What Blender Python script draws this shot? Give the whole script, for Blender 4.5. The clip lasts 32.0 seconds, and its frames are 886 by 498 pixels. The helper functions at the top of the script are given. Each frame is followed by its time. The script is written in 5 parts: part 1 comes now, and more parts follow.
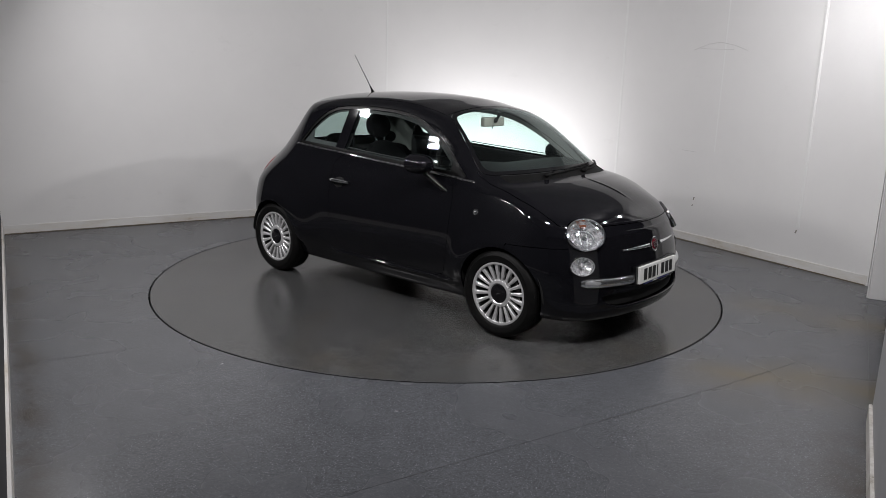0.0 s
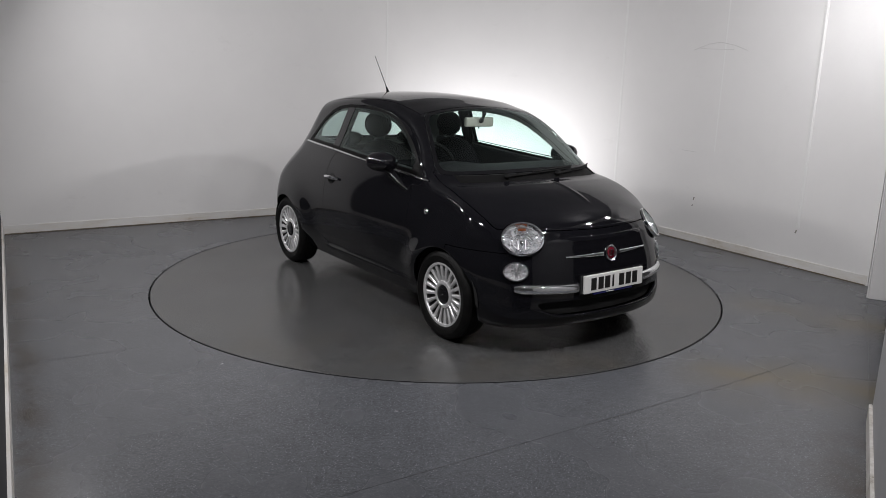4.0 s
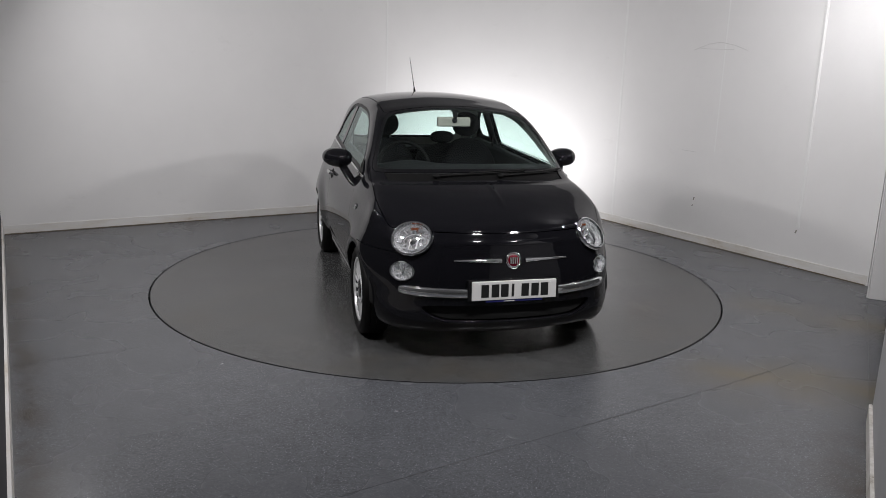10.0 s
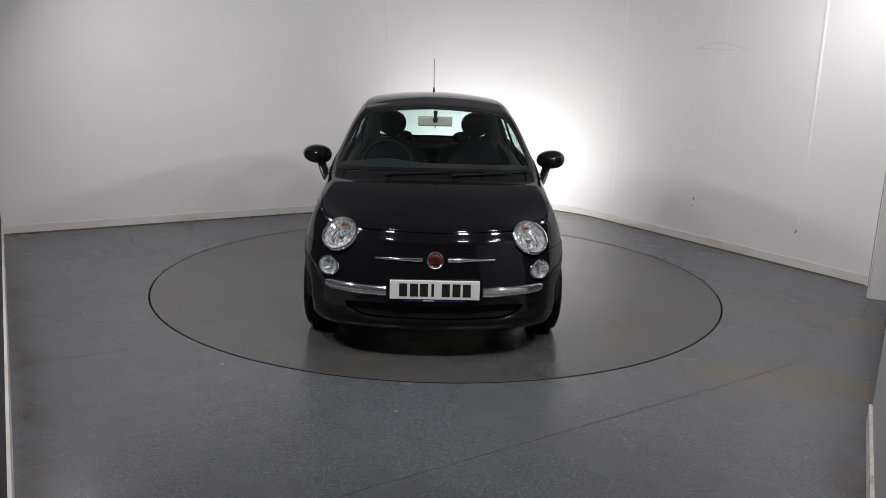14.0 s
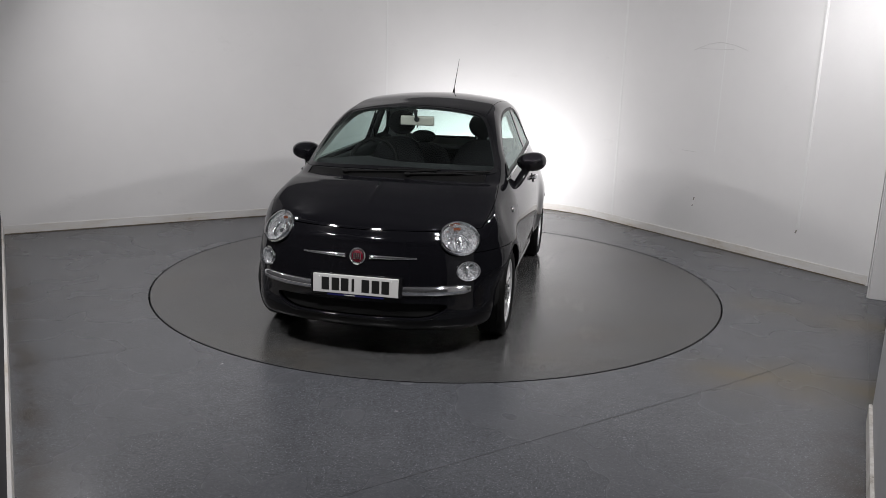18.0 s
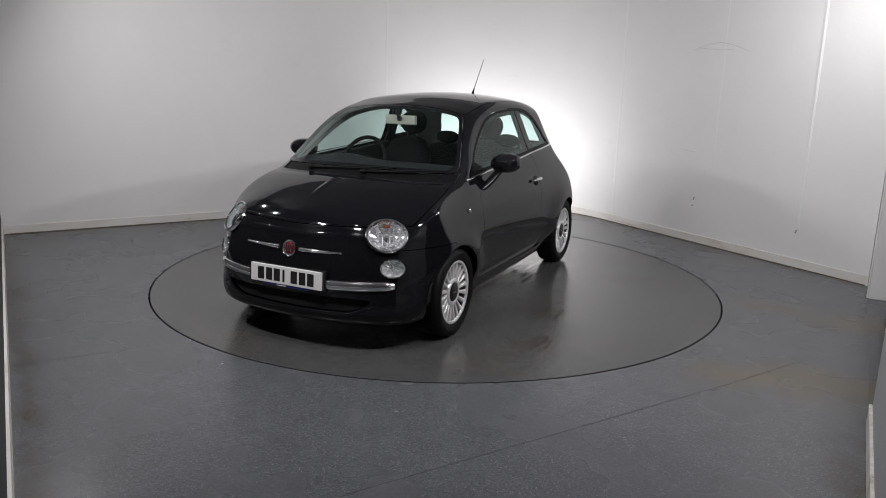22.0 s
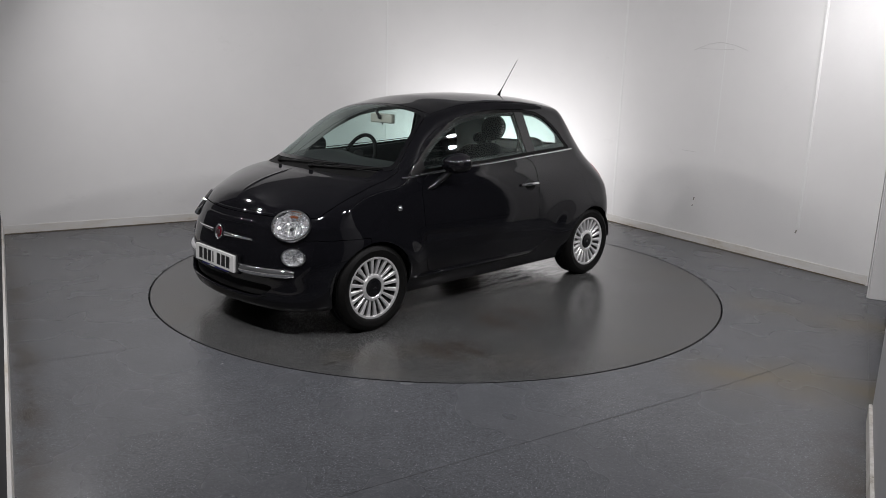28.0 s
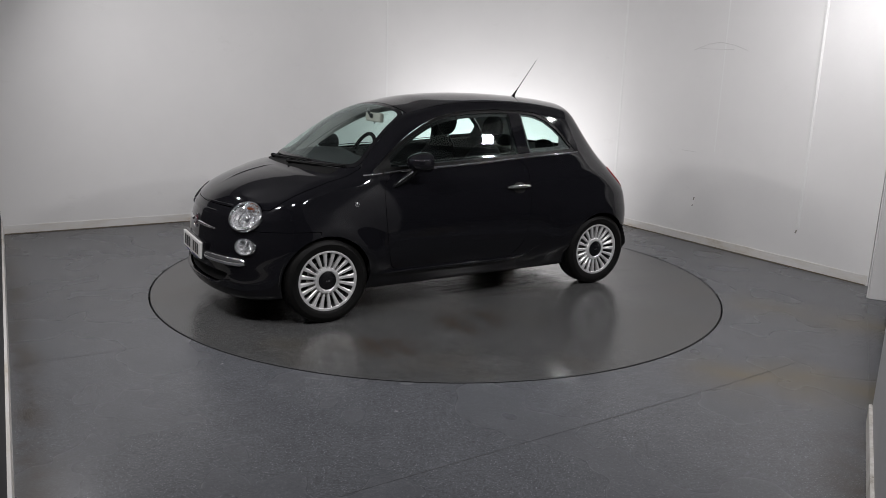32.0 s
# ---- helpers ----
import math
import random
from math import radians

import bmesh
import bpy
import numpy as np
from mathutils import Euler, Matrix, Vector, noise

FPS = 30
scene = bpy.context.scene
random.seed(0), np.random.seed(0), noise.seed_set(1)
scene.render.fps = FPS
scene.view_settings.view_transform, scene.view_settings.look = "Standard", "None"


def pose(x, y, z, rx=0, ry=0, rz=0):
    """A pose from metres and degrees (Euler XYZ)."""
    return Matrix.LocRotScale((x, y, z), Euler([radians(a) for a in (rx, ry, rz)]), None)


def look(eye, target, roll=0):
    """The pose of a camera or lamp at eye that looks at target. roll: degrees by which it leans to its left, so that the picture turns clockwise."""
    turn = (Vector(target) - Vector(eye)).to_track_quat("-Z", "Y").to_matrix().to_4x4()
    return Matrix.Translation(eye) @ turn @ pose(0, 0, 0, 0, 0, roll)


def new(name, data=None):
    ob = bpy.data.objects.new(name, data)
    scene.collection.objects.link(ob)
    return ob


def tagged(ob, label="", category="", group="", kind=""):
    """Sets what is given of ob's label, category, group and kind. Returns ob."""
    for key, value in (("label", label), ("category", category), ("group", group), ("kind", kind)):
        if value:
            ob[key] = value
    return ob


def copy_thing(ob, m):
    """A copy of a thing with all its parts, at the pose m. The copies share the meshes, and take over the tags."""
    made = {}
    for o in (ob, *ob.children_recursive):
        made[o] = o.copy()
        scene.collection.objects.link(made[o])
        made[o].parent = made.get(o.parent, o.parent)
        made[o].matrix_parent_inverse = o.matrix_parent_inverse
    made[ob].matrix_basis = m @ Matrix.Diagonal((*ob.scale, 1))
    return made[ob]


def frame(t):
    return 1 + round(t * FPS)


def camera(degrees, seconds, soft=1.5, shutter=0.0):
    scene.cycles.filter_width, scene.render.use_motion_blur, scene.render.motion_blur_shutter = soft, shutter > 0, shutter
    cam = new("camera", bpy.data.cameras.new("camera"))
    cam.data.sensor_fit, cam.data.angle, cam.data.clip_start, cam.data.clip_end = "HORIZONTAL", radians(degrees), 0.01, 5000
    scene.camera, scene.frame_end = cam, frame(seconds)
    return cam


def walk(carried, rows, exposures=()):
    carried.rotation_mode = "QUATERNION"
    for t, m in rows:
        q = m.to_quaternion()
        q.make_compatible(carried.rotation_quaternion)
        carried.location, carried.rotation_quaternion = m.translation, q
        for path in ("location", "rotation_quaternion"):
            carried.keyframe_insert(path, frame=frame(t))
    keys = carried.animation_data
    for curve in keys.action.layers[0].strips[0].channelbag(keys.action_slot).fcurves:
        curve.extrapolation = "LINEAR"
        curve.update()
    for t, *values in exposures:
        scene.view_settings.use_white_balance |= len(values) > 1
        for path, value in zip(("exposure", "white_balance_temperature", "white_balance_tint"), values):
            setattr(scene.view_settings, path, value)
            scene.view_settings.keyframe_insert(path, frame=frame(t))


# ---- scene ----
cam = camera(61.098, 32.0, soft=0.65)
EYE = Vector((0.0, -5.9966, 1.614))
AIM = EYE + Vector((math.sin(0.0073) * math.cos(0.22724), math.cos(0.0073) * math.cos(0.22724), -math.sin(0.22724)))
walk(cam, [(0.0, look(EYE, AIM, 1.607)), (32.0, look(EYE, AIM, 1.607))])

# ---- light ----
world = bpy.data.worlds.new("world")
scene.world = world
world.use_nodes = True
world.node_tree.nodes["Background"].inputs[0].default_value = (0.5, 0.52, 0.55, 1)
world.node_tree.nodes["Background"].inputs[1].default_value = 0.02
scene.view_settings.exposure = 0.0

# eye, target, watts, width, height, spread in degrees
LAMPS = [
    ((-3.22, -0.05, 2.62), (-0.4, 1.4, 0.6), 19, 0.13, 0.08, 165),
    ((-3.00, -0.95, 2.62), (0.0, 1.3, 0.6), 19, 0.13, 0.08, 165),
    ((3.12, -0.50, 2.62), (1.4, 1.4, 0.7), 16, 0.13, 0.08, 170),
    ((2.72, -1.35, 2.62), (-1.2, 2.4, 0.8), 26, 0.13, 0.08, 170),
    ((1.60, -2.75, 2.62), (0.8, -1.3, 0.0), 21, 0.20, 0.12, 170),
    ((0.70, -3.05, 2.62), (0.5, -1.4, 0.0), 22, 0.20, 0.12, 170),
    ((-1.05, -2.95, 2.62), (-0.5, -1.4, 0.0), 22, 0.20, 0.12, 170),
    ((-2.05, -2.40, 2.62), (-0.9, -1.2, 0.0), 20, 0.20, 0.12, 170),
]


# the low one behind the turntable, turned to the back corner: eye, target, watts, width, height
FLOOR_LAMP = ((0.39, 2.55, 0.45), (0.77, 3.60, 0.85), 25.5, 0.20, 0.12)


def drop_rod(thing, m, eye):
    """The rod by which a lamp hangs from the ceiling."""
    inv = m.inverted()
    bm = bmesh.new()
    tube(bm, [Vector((0, 0, 0.19)), inv @ Vector((eye[0], eye[1], eye[2] + 0.22)), inv @ Vector((eye[0], eye[1], HEIGHT))], 0.012, 8)
    part("drop_rod", bm, M["lamp_black"], thing, smooth=40)


def flood_lights():
    """Flood lamps out of view: a finned housing, a bracket and the glowing area."""
    for eye, target, watts, w, h, spread in LAMPS:
        m = look(eye, target)
        thing = new("flood_light")
        thing.matrix_world = m
        tagged(thing, "slim black aluminium flood light on a bracket, switched on", "flood light", "flood lights")
        bm = bmesh.new()
        add_box(bm, (-w / 2 - 0.03, -h / 2 - 0.03, 0.006), (w / 2 + 0.03, h / 2 + 0.03, 0.06), 0.008)
        for i in range(9):
            x = -w / 2 + w * i / 8
            add_box(bm, (x - 0.004, -h / 2, 0.06), (x + 0.004, h / 2, 0.09))
        part("housing", bm, M["lamp_black"], thing)
        bm = bmesh.new()
        add_box(bm, (-w / 2 - 0.05, -0.02, 0.0), (-w / 2 - 0.032, 0.02, 0.2))
        add_box(bm, (w / 2 + 0.032, -0.02, 0.0), (w / 2 + 0.05, 0.02, 0.2))
        add_box(bm, (-w / 2 - 0.05, -0.02, 0.185), (w / 2 + 0.05, 0.02, 0.2))
        part("bracket", bm, M["lamp_black"], thing)
        drop_rod(thing, m, eye)
        data = bpy.data.lights.new("flood", "AREA")
        data.shape, data.size, data.size_y, data.energy = "RECTANGLE", w, h, watts
        data.spread = radians(spread)
        data.color = (1.0, 0.978, 0.997)
        lamp = new("flood", data)
        lamp.matrix_world = m


def floor_light():
    """The low lamp on the floor behind the turntable that is turned to the back corner."""
    eye, target, watts, w, h = FLOOR_LAMP
    m = look(eye, target)
    thing = new("floor_light")
    thing.matrix_world = m
    tagged(thing, "low black floor-standing work light turned to the wall, switched on", "work light")
    inv = m.inverted()
    bm = bmesh.new()
    add_box(bm, (-w / 2 - 0.02, -h / 2 - 0.02, 0.006), (w / 2 + 0.02, h / 2 + 0.02, 0.05), 0.008)
    for i in range(9):
        x = -w / 2 + w * i / 8
        add_box(bm, (x - 0.004, -h / 2, 0.05), (x + 0.004, h / 2, 0.075))
    part("housing", bm, M["lamp_black"], thing)
    bm = bmesh.new()
    foot = Vector((eye[0], eye[1], 0)) - (Vector(target) - Vector(eye)).normalized() * 0.03
    tube(bm, [inv @ Vector((foot.x, foot.y, 0.015)), inv @ Vector((foot.x, foot.y, eye[2] - 0.05))], 0.014, 10)
    part("stand", bm, M["lamp_black"], thing, smooth=40)
    bm = bmesh.new()
    lathe(bm, [(0.0005, 0.0), (0.13, 0.0), (0.13, 0.012), (0.02, 0.022), (0.0005, 0.022)], 32, "z")
    bmesh.ops.recalc_face_normals(bm, faces=bm.faces)
    part("base_plate", bm, M["lamp_black"], thing, m=inv @ Matrix.Translation((foot.x, foot.y, 0)), smooth=40)
    data = bpy.data.lights.new("work", "AREA")
    data.shape, data.size, data.size_y, data.energy = "RECTANGLE", w, h, watts
    data.color = (1.0, 0.98, 0.997)
    lamp = new("work", data)
    lamp.matrix_world = m


# ---- materials ----
M = {}
# worn tracks on the floor: from, to, half their width
TRACKS = (((2.22, -0.46), (3.07, -1.12), 0.42), ((1.36, -1.92), (2.34, -2.19), 0.50))


def mat(name, color=(0.5, 0.5, 0.5), rough=0.5, metal=0.0, **more):
    m = bpy.data.materials.new(name)
    m.use_nodes = True
    b = m.node_tree.nodes["Principled BSDF"]
    b.inputs["Base Color"].default_value = (*color, 1)
    b.inputs["Roughness"].default_value = rough
    b.inputs["Metallic"].default_value = metal
    for k, v in more.items():
        b.inputs[k.replace("_", " ")].default_value = v
    M[name] = m
    return m


def nd(m, kind, **sets):
    n = m.node_tree.nodes.new(kind)
    for k, v in sets.items():
        if k.startswith("i_"):
            n.inputs[k[2:].replace("_", " ")].default_value = v
        elif k == "operation":
            n.operation = v
        elif k == "blend_type":
            n.blend_type = v
        elif k == "data_type":
            n.data_type = v
        elif k == "feature":
            n.feature = v
    return n


def ln(m, a, b):
    m.node_tree.links.new(a, b)


def ramp(m, src, stops):
    r = nd(m, "ShaderNodeValToRGB")
    e = r.color_ramp.elements
    while len(e) < len(stops):
        e.new(0.5)
    for el, (p, c) in zip(e, stops):
        el.position = p
        el.color = (*c, 1) if len(c) == 3 else c
    ln(m, src, r.inputs[0])
    return r


def noise_tex(m, scale, detail=4, rough=0.55, stretch=(1, 1, 1)):
    tc = nd(m, "ShaderNodeTexCoord")
    mp = nd(m, "ShaderNodeMapping")
    mp.inputs["Scale"].default_value = stretch
    ln(m, tc.outputs["Object"], mp.inputs[0])
    n = nd(m, "ShaderNodeTexNoise", i_Scale=scale, i_Detail=detail, i_Roughness=rough)
    ln(m, mp.outputs[0], n.inputs["Vector"])
    return n


def bump(m, height, strength, distance):
    b = nd(m, "ShaderNodeBump", i_Strength=strength, i_Distance=distance)
    ln(m, height, b.inputs["Height"])
    ln(m, b.outputs[0], m.node_tree.nodes["Principled BSDF"].inputs["Normal"])


def mixc(m, fac, a, b, kind="MIX"):
    x = nd(m, "ShaderNodeMix", data_type="RGBA", blend_type=kind)
    for sock, v in ((x.inputs[0], fac), (x.inputs[6], a), (x.inputs[7], b)):
        if isinstance(v, (tuple, list)):
            sock.default_value = (*v, 1)
        elif isinstance(v, (int, float)):
            sock.default_value = v
        else:
            ln(m, v, sock)
    return x.outputs[2]


def math_node(m, op, a, b=0.0, clamp=False):
    x = nd(m, "ShaderNodeMath", operation=op)
    x.use_clamp = clamp
    for sock, v in ((x.inputs[0], a), (x.inputs[1], b)):
        if isinstance(v, (int, float)):
            sock.default_value = v
        else:
            ln(m, v, sock)
    return x.outputs[0]


GRIME = (((2.16, -2.50), (1.50, -3.68), 0.22), ((-4.10, 1.05), (-1.50, -3.45), 0.16))


def floor_band(m, tc, a, e, wide):
    """How much a soft, wavering band from a to e covers the floor."""
    d = Vector((e[0] - a[0], e[1] - a[1])).normalized()
    tin = nd(m, "ShaderNodeVectorMath", operation="SUBTRACT")
    ln(m, tc.outputs["Object"], tin.inputs[0])
    tin.inputs[1].default_value = (a[0], a[1], 0)
    along, across = nd(m, "ShaderNodeVectorMath", operation="DOT_PRODUCT"), nd(m, "ShaderNodeVectorMath", operation="DOT_PRODUCT")
    for q, v in ((along, (d.x, d.y, 0)), (across, (-d.y, d.x, 0))):
        ln(m, tin.outputs[0], q.inputs[0])
        q.inputs[1].default_value = v
    wob = math_node(m, "MULTIPLY", math_node(m, "SUBTRACT", noise_tex(m, 2.1, 2).outputs[0], 0.5), wide * 1.2)
    off = math_node(m, "ABSOLUTE", math_node(m, "ADD", across.outputs["Value"], wob))
    band = math_node(m, "SUBTRACT", 1.0, math_node(m, "DIVIDE", off, wide), True)
    start = math_node(m, "MULTIPLY", math_node(m, "ADD", along.outputs["Value"], 0.05), 2.2, True)
    return math_node(m, "MULTIPLY", math_node(m, "POWER", band, 1.4), start)


def make_materials():
    # vinyl safety floor with mineral flecks
    m = mat("floor_vinyl", (0.1, 0.105, 0.115), 0.42)
    b = m.node_tree.nodes["Principled BSDF"]
    big = noise_tex(m, 0.55, 5, 0.6)
    mid = noise_tex(m, 7, 5, 0.6)
    base = ramp(m, big.outputs[0], [(0.3, (0.069, 0.072, 0.079)), (0.7, (0.092, 0.096, 0.105))])
    c = mixc(m, 0.35, base.outputs[0], ramp(m, mid.outputs[0], [(0.3, (0.064, 0.067, 0.073)), (0.7, (0.10, 0.105, 0.114))]).outputs[0])
    tc = nd(m, "ShaderNodeTexCoord")
    vo = nd(m, "ShaderNodeTexVoronoi", i_Scale=185.0)
    ln(m, tc.outputs["Object"], vo.inputs["Vector"])
    sep = nd(m, "ShaderNodeSeparateColor")
    ln(m, vo.outputs["Color"], sep.inputs[0])
    near = math_node(m, "LESS_THAN", vo.outputs["Distance"], 0.36)
    pick = math_node(m, "GREATER_THAN", sep.outputs[0], 0.30)
    fleck = math_node(m, "MULTIPLY", near, pick)
    fleck = math_node(m, "MULTIPLY", fleck, math_node(m, "MULTIPLY", math_node(m, "POWER", sep.outputs[1], 4.0), 0.46))
    c = mixc(m, fleck, c, (0.46, 0.48, 0.52))
    pickd = math_node(m, "MULTIPLY", near, math_node(m, "LESS_THAN", sep.outputs[0], 0.30))
    c = mixc(m, math_node(m, "MULTIPLY", pickd, 0.6), c, (0.045, 0.046, 0.05))
    # coarser mottling of the chips
    for size, low, high in ((95, 0.84, 1.16), (38, 0.93, 1.07)):
        mott = ramp(m, noise_tex(m, size, 2, 0.55).outputs[0], [(0.36, (low, low, low)), (0.64, (high, high, high))])
        c = mixc(m, 1.0, c, mott.outputs[0], "MULTIPLY")
    # tyre-worn yellowish tracks from the turntable to the side opening
    st = noise_tex(m, 1.3, 3, 0.5)
    cloud = ramp(m, st.outputs[0], [(0.30, (0.25, 0.25, 0.25)), (0.62, (1, 1, 1))]).outputs[0]
    track = None
    for a, e, wide in TRACKS:
        one = floor_band(m, tc, a, e, wide)
        track = one if track is None else math_node(m, "MAXIMUM", track, one)
    c = mixc(m, math_node(m, "MULTIPLY", math_node(m, "MULTIPLY", track, cloud), 1.1, True), c, (0.108, 0.092, 0.062))
    # brown grime trodden in beside the kick boards
    grime = None
    for a, e, wide in GRIME:
        one = floor_band(m, tc, a, e, wide)
        grime = one if grime is None else math_node(m, "MAXIMUM", grime, one)
    patchy = ramp(m, noise_tex(m, 3.2, 4, 0.6).outputs[0], [(0.34, (0.1, 0.1, 0.1)), (0.62, (1, 1, 1))]).outputs[0]
    c = mixc(m, math_node(m, "MULTIPLY", math_node(m, "MULTIPLY", grime, patchy), 0.9, True), c, (0.046, 0.038, 0.030))
    ln(m, c, b.inputs["Base Color"])
    rr = ramp(m, noise_tex(m, 1.6, 2, 0.5).outputs[0], [(0.3, (0.24, 0.24, 0.24)), (0.75, (0.30, 0.30, 0.30))])
    ln(m, rr.outputs[0], b.inputs["Roughness"])
    fine = noise_tex(m, 130, 2, 0.5)
    bump(m, math_node(m, "ADD", fine.outputs[0], math_node(m, "MULTIPLY", sep.outputs[2], 0.35)), 0.24, 0.002)

    # smoother, rubbed top of the turntable
    m = mat("turntable_vinyl", (0.1, 0.1, 0.1), 0.3)
    b = m.node_tree.nodes["Principled BSDF"]
    big = noise_tex(m, 0.9, 5, 0.6)
    c = ramp(m, big.outputs[0], [(0.3, (0.049, 0.050, 0.050)), (0.7, (0.066, 0.067, 0.067))]).outputs[0]
    mid = noise_tex(m, 6, 5, 0.6)
    c = mixc(m, 0.3, c, ramp(m, mid.outputs[0], [(0.3, (0.046, 0.046, 0.046)), (0.7, (0.074, 0.074, 0.072))]).outputs[0])
    tc = nd(m, "ShaderNodeTexCoord")
    vo = nd(m, "ShaderNodeTexVoronoi", i_Scale=170.0)
    ln(m, tc.outputs["Object"], vo.inputs["Vector"])
    sep = nd(m, "ShaderNodeSeparateColor")
    ln(m, vo.outputs["Color"], sep.inputs[0])
    fleck = math_node(m, "MULTIPLY", math_node(m, "LESS_THAN", vo.outputs["Distance"], 0.36), math_node(m, "GREATER_THAN", sep.outputs[0], 0.5))
    c = mixc(m, math_node(m, "MULTIPLY", fleck, math_node(m, "MULTIPLY", math_node(m, "POWER", sep.outputs[1], 2.0), 0.30)), c, (0.36, 0.37, 0.39))
    c = mixc(m, math_node(m, "MULTIPLY", ramp(m, noise_tex(m, 1.4, 4, 0.6).outputs[0], [(0.5, (0, 0, 0)), (0.72, (1, 1, 1))]).outputs[0], 0.4), c, (0.075, 0.064, 0.048))
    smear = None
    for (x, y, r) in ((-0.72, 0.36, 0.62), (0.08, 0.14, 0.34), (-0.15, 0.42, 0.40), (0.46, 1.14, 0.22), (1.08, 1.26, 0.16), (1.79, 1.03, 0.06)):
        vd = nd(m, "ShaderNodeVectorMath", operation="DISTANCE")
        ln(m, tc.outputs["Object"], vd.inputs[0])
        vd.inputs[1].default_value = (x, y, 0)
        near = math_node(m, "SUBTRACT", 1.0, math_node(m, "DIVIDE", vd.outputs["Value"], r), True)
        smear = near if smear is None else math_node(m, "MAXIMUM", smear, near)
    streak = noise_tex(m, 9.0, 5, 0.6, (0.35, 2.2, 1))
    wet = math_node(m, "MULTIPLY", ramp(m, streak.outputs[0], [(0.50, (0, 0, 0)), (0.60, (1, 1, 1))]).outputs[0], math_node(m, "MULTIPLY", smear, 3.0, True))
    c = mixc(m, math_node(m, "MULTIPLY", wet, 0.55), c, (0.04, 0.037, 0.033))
    dirt = None
    for (x, y, r) in ((0.4, 1.12, 0.30), (1.06, 1.29, 0.26)):
        vd = nd(m, "ShaderNodeVectorMath", operation="DISTANCE")
        ln(m, tc.outputs["Object"], vd.inputs[0])
        vd.inputs[1].default_value = (x, y, 0)
        near = math_node(m, "SUBTRACT", 1.0, math_node(m, "DIVIDE", vd.outputs["Value"], r), True)
        dirt = near if dirt is None else math_node(m, "MAXIMUM", dirt, near)
    smudge = ramp(m, noise_tex(m, 5.0, 5, 0.65, (1.4, 0.6, 1)).outputs[0], [(0.42, (0, 0, 0)), (0.58, (1, 1, 1))]).outputs[0]
    c = mixc(m, math_node(m, "MULTIPLY", math_node(m, "MULTIPLY", smudge, math_node(m, "MULTIPLY", dirt, 2.0, True)), 0.8), c, (0.042, 0.030, 0.022))
    ln(m, c, b.inputs["Base Color"])
    haze = ramp(m, noise_tex(m, 1.7, 4, 0.6).outputs[0], [(0.3, (0.20, 0.20, 0.20)), (0.75, (0.26, 0.26, 0.26))])
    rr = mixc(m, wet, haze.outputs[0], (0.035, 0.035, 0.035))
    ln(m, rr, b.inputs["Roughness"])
    bump(m, noise_tex(m, 210, 2, 0.5).outputs[0], 0.10, 0.002)

    # painted wall panels
    m = mat("wall_paint", (0.72, 0.71, 0.70), 0.55)
    b = m.node_tree.nodes["Principled BSDF"]
    big = noise_tex(m, 0.8, 6, 0.62)
    c = ramp(m, big.outputs[0], [(0.3, (0.745, 0.738, 0.731)), (0.7, (0.795, 0.788, 0.778))]).outputs[0]
    scuff = noise_tex(m, 2.4, 7, 0.7, (1, 1, 2.2))
    c = mixc(m, math_node(m, "MULTIPLY", ramp(m, scuff.outputs[0], [(0.62, (0, 0, 0)), (0.8, (1, 1, 1))]).outputs[0], 0.25), c, (0.52, 0.51, 0.49))
    ln(m, c, b.inputs["Base Color"])
    grain = math_node(m, "ADD", noise_tex(m, 60, 4, 0.6).outputs[0], noise_tex(m, 24, 4, 0.6, (1, 1, 0.06)).outputs[0])
    bump(m, grain, 0.07, 0.003)

    # near wall end: wall paint darkened as if shaded, keeping its reflection dim
    m = mat("wall_paint_dim", (0.3, 0.3, 0.3), 0.6)
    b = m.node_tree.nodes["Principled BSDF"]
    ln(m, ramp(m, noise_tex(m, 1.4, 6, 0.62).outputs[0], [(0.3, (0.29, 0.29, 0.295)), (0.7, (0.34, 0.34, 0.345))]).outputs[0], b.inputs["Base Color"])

    m = mat("skirting_paint", (0.66, 0.63, 0.57), 0.5)
    b = m.node_tree.nodes["Principled BSDF"]
    d = noise_tex(m, 9, 6, 0.7, (0.25, 0.25, 1))
    c = ramp(m, d.outputs[0], [(0.42, (0.72, 0.71, 0.69)), (0.60, (0.66, 0.63, 0.58)), (0.76, (0.42, 0.34, 0.24))]).outputs[0]
    ln(m, c, b.inputs["Base Color"])

    m = mat("ceiling_paint", (0.10, 0.10, 0.105), 0.8)
    b = m.node_tree.nodes["Principled BSDF"]
    ln(m, ramp(m, noise_tex(m, 1.2, 5).outputs[0], [(0.3, (0.20, 0.20, 0.205)), (0.7, (0.25, 0.25, 0.255))]).outputs[0], b.inputs["Base Color"])
    m = mat("hall_paint", (0.22, 0.22, 0.23), 0.75)
    b = m.node_tree.nodes["Principled BSDF"]
    ln(m, ramp(m, noise_tex(m, 1.0, 5).outputs[0], [(0.3, (0.075, 0.075, 0.078)), (0.7, (0.105, 0.105, 0.108))]).outputs[0], b.inputs["Base Color"])
    mat("side_wall_dark", (0.045, 0.045, 0.048), 0.8)
    mat("joint_dark", (0.045, 0.045, 0.047), 0.6)
    mat("seam_grey", (0.058, 0.059, 0.062), 0.4)
    mat("scuff_mark", (0.60, 0.595, 0.58), 0.7)
    m = mat("kick_paint", (0.4, 0.39, 0.36), 0.6)
    b = m.node_tree.nodes["Principled BSDF"]
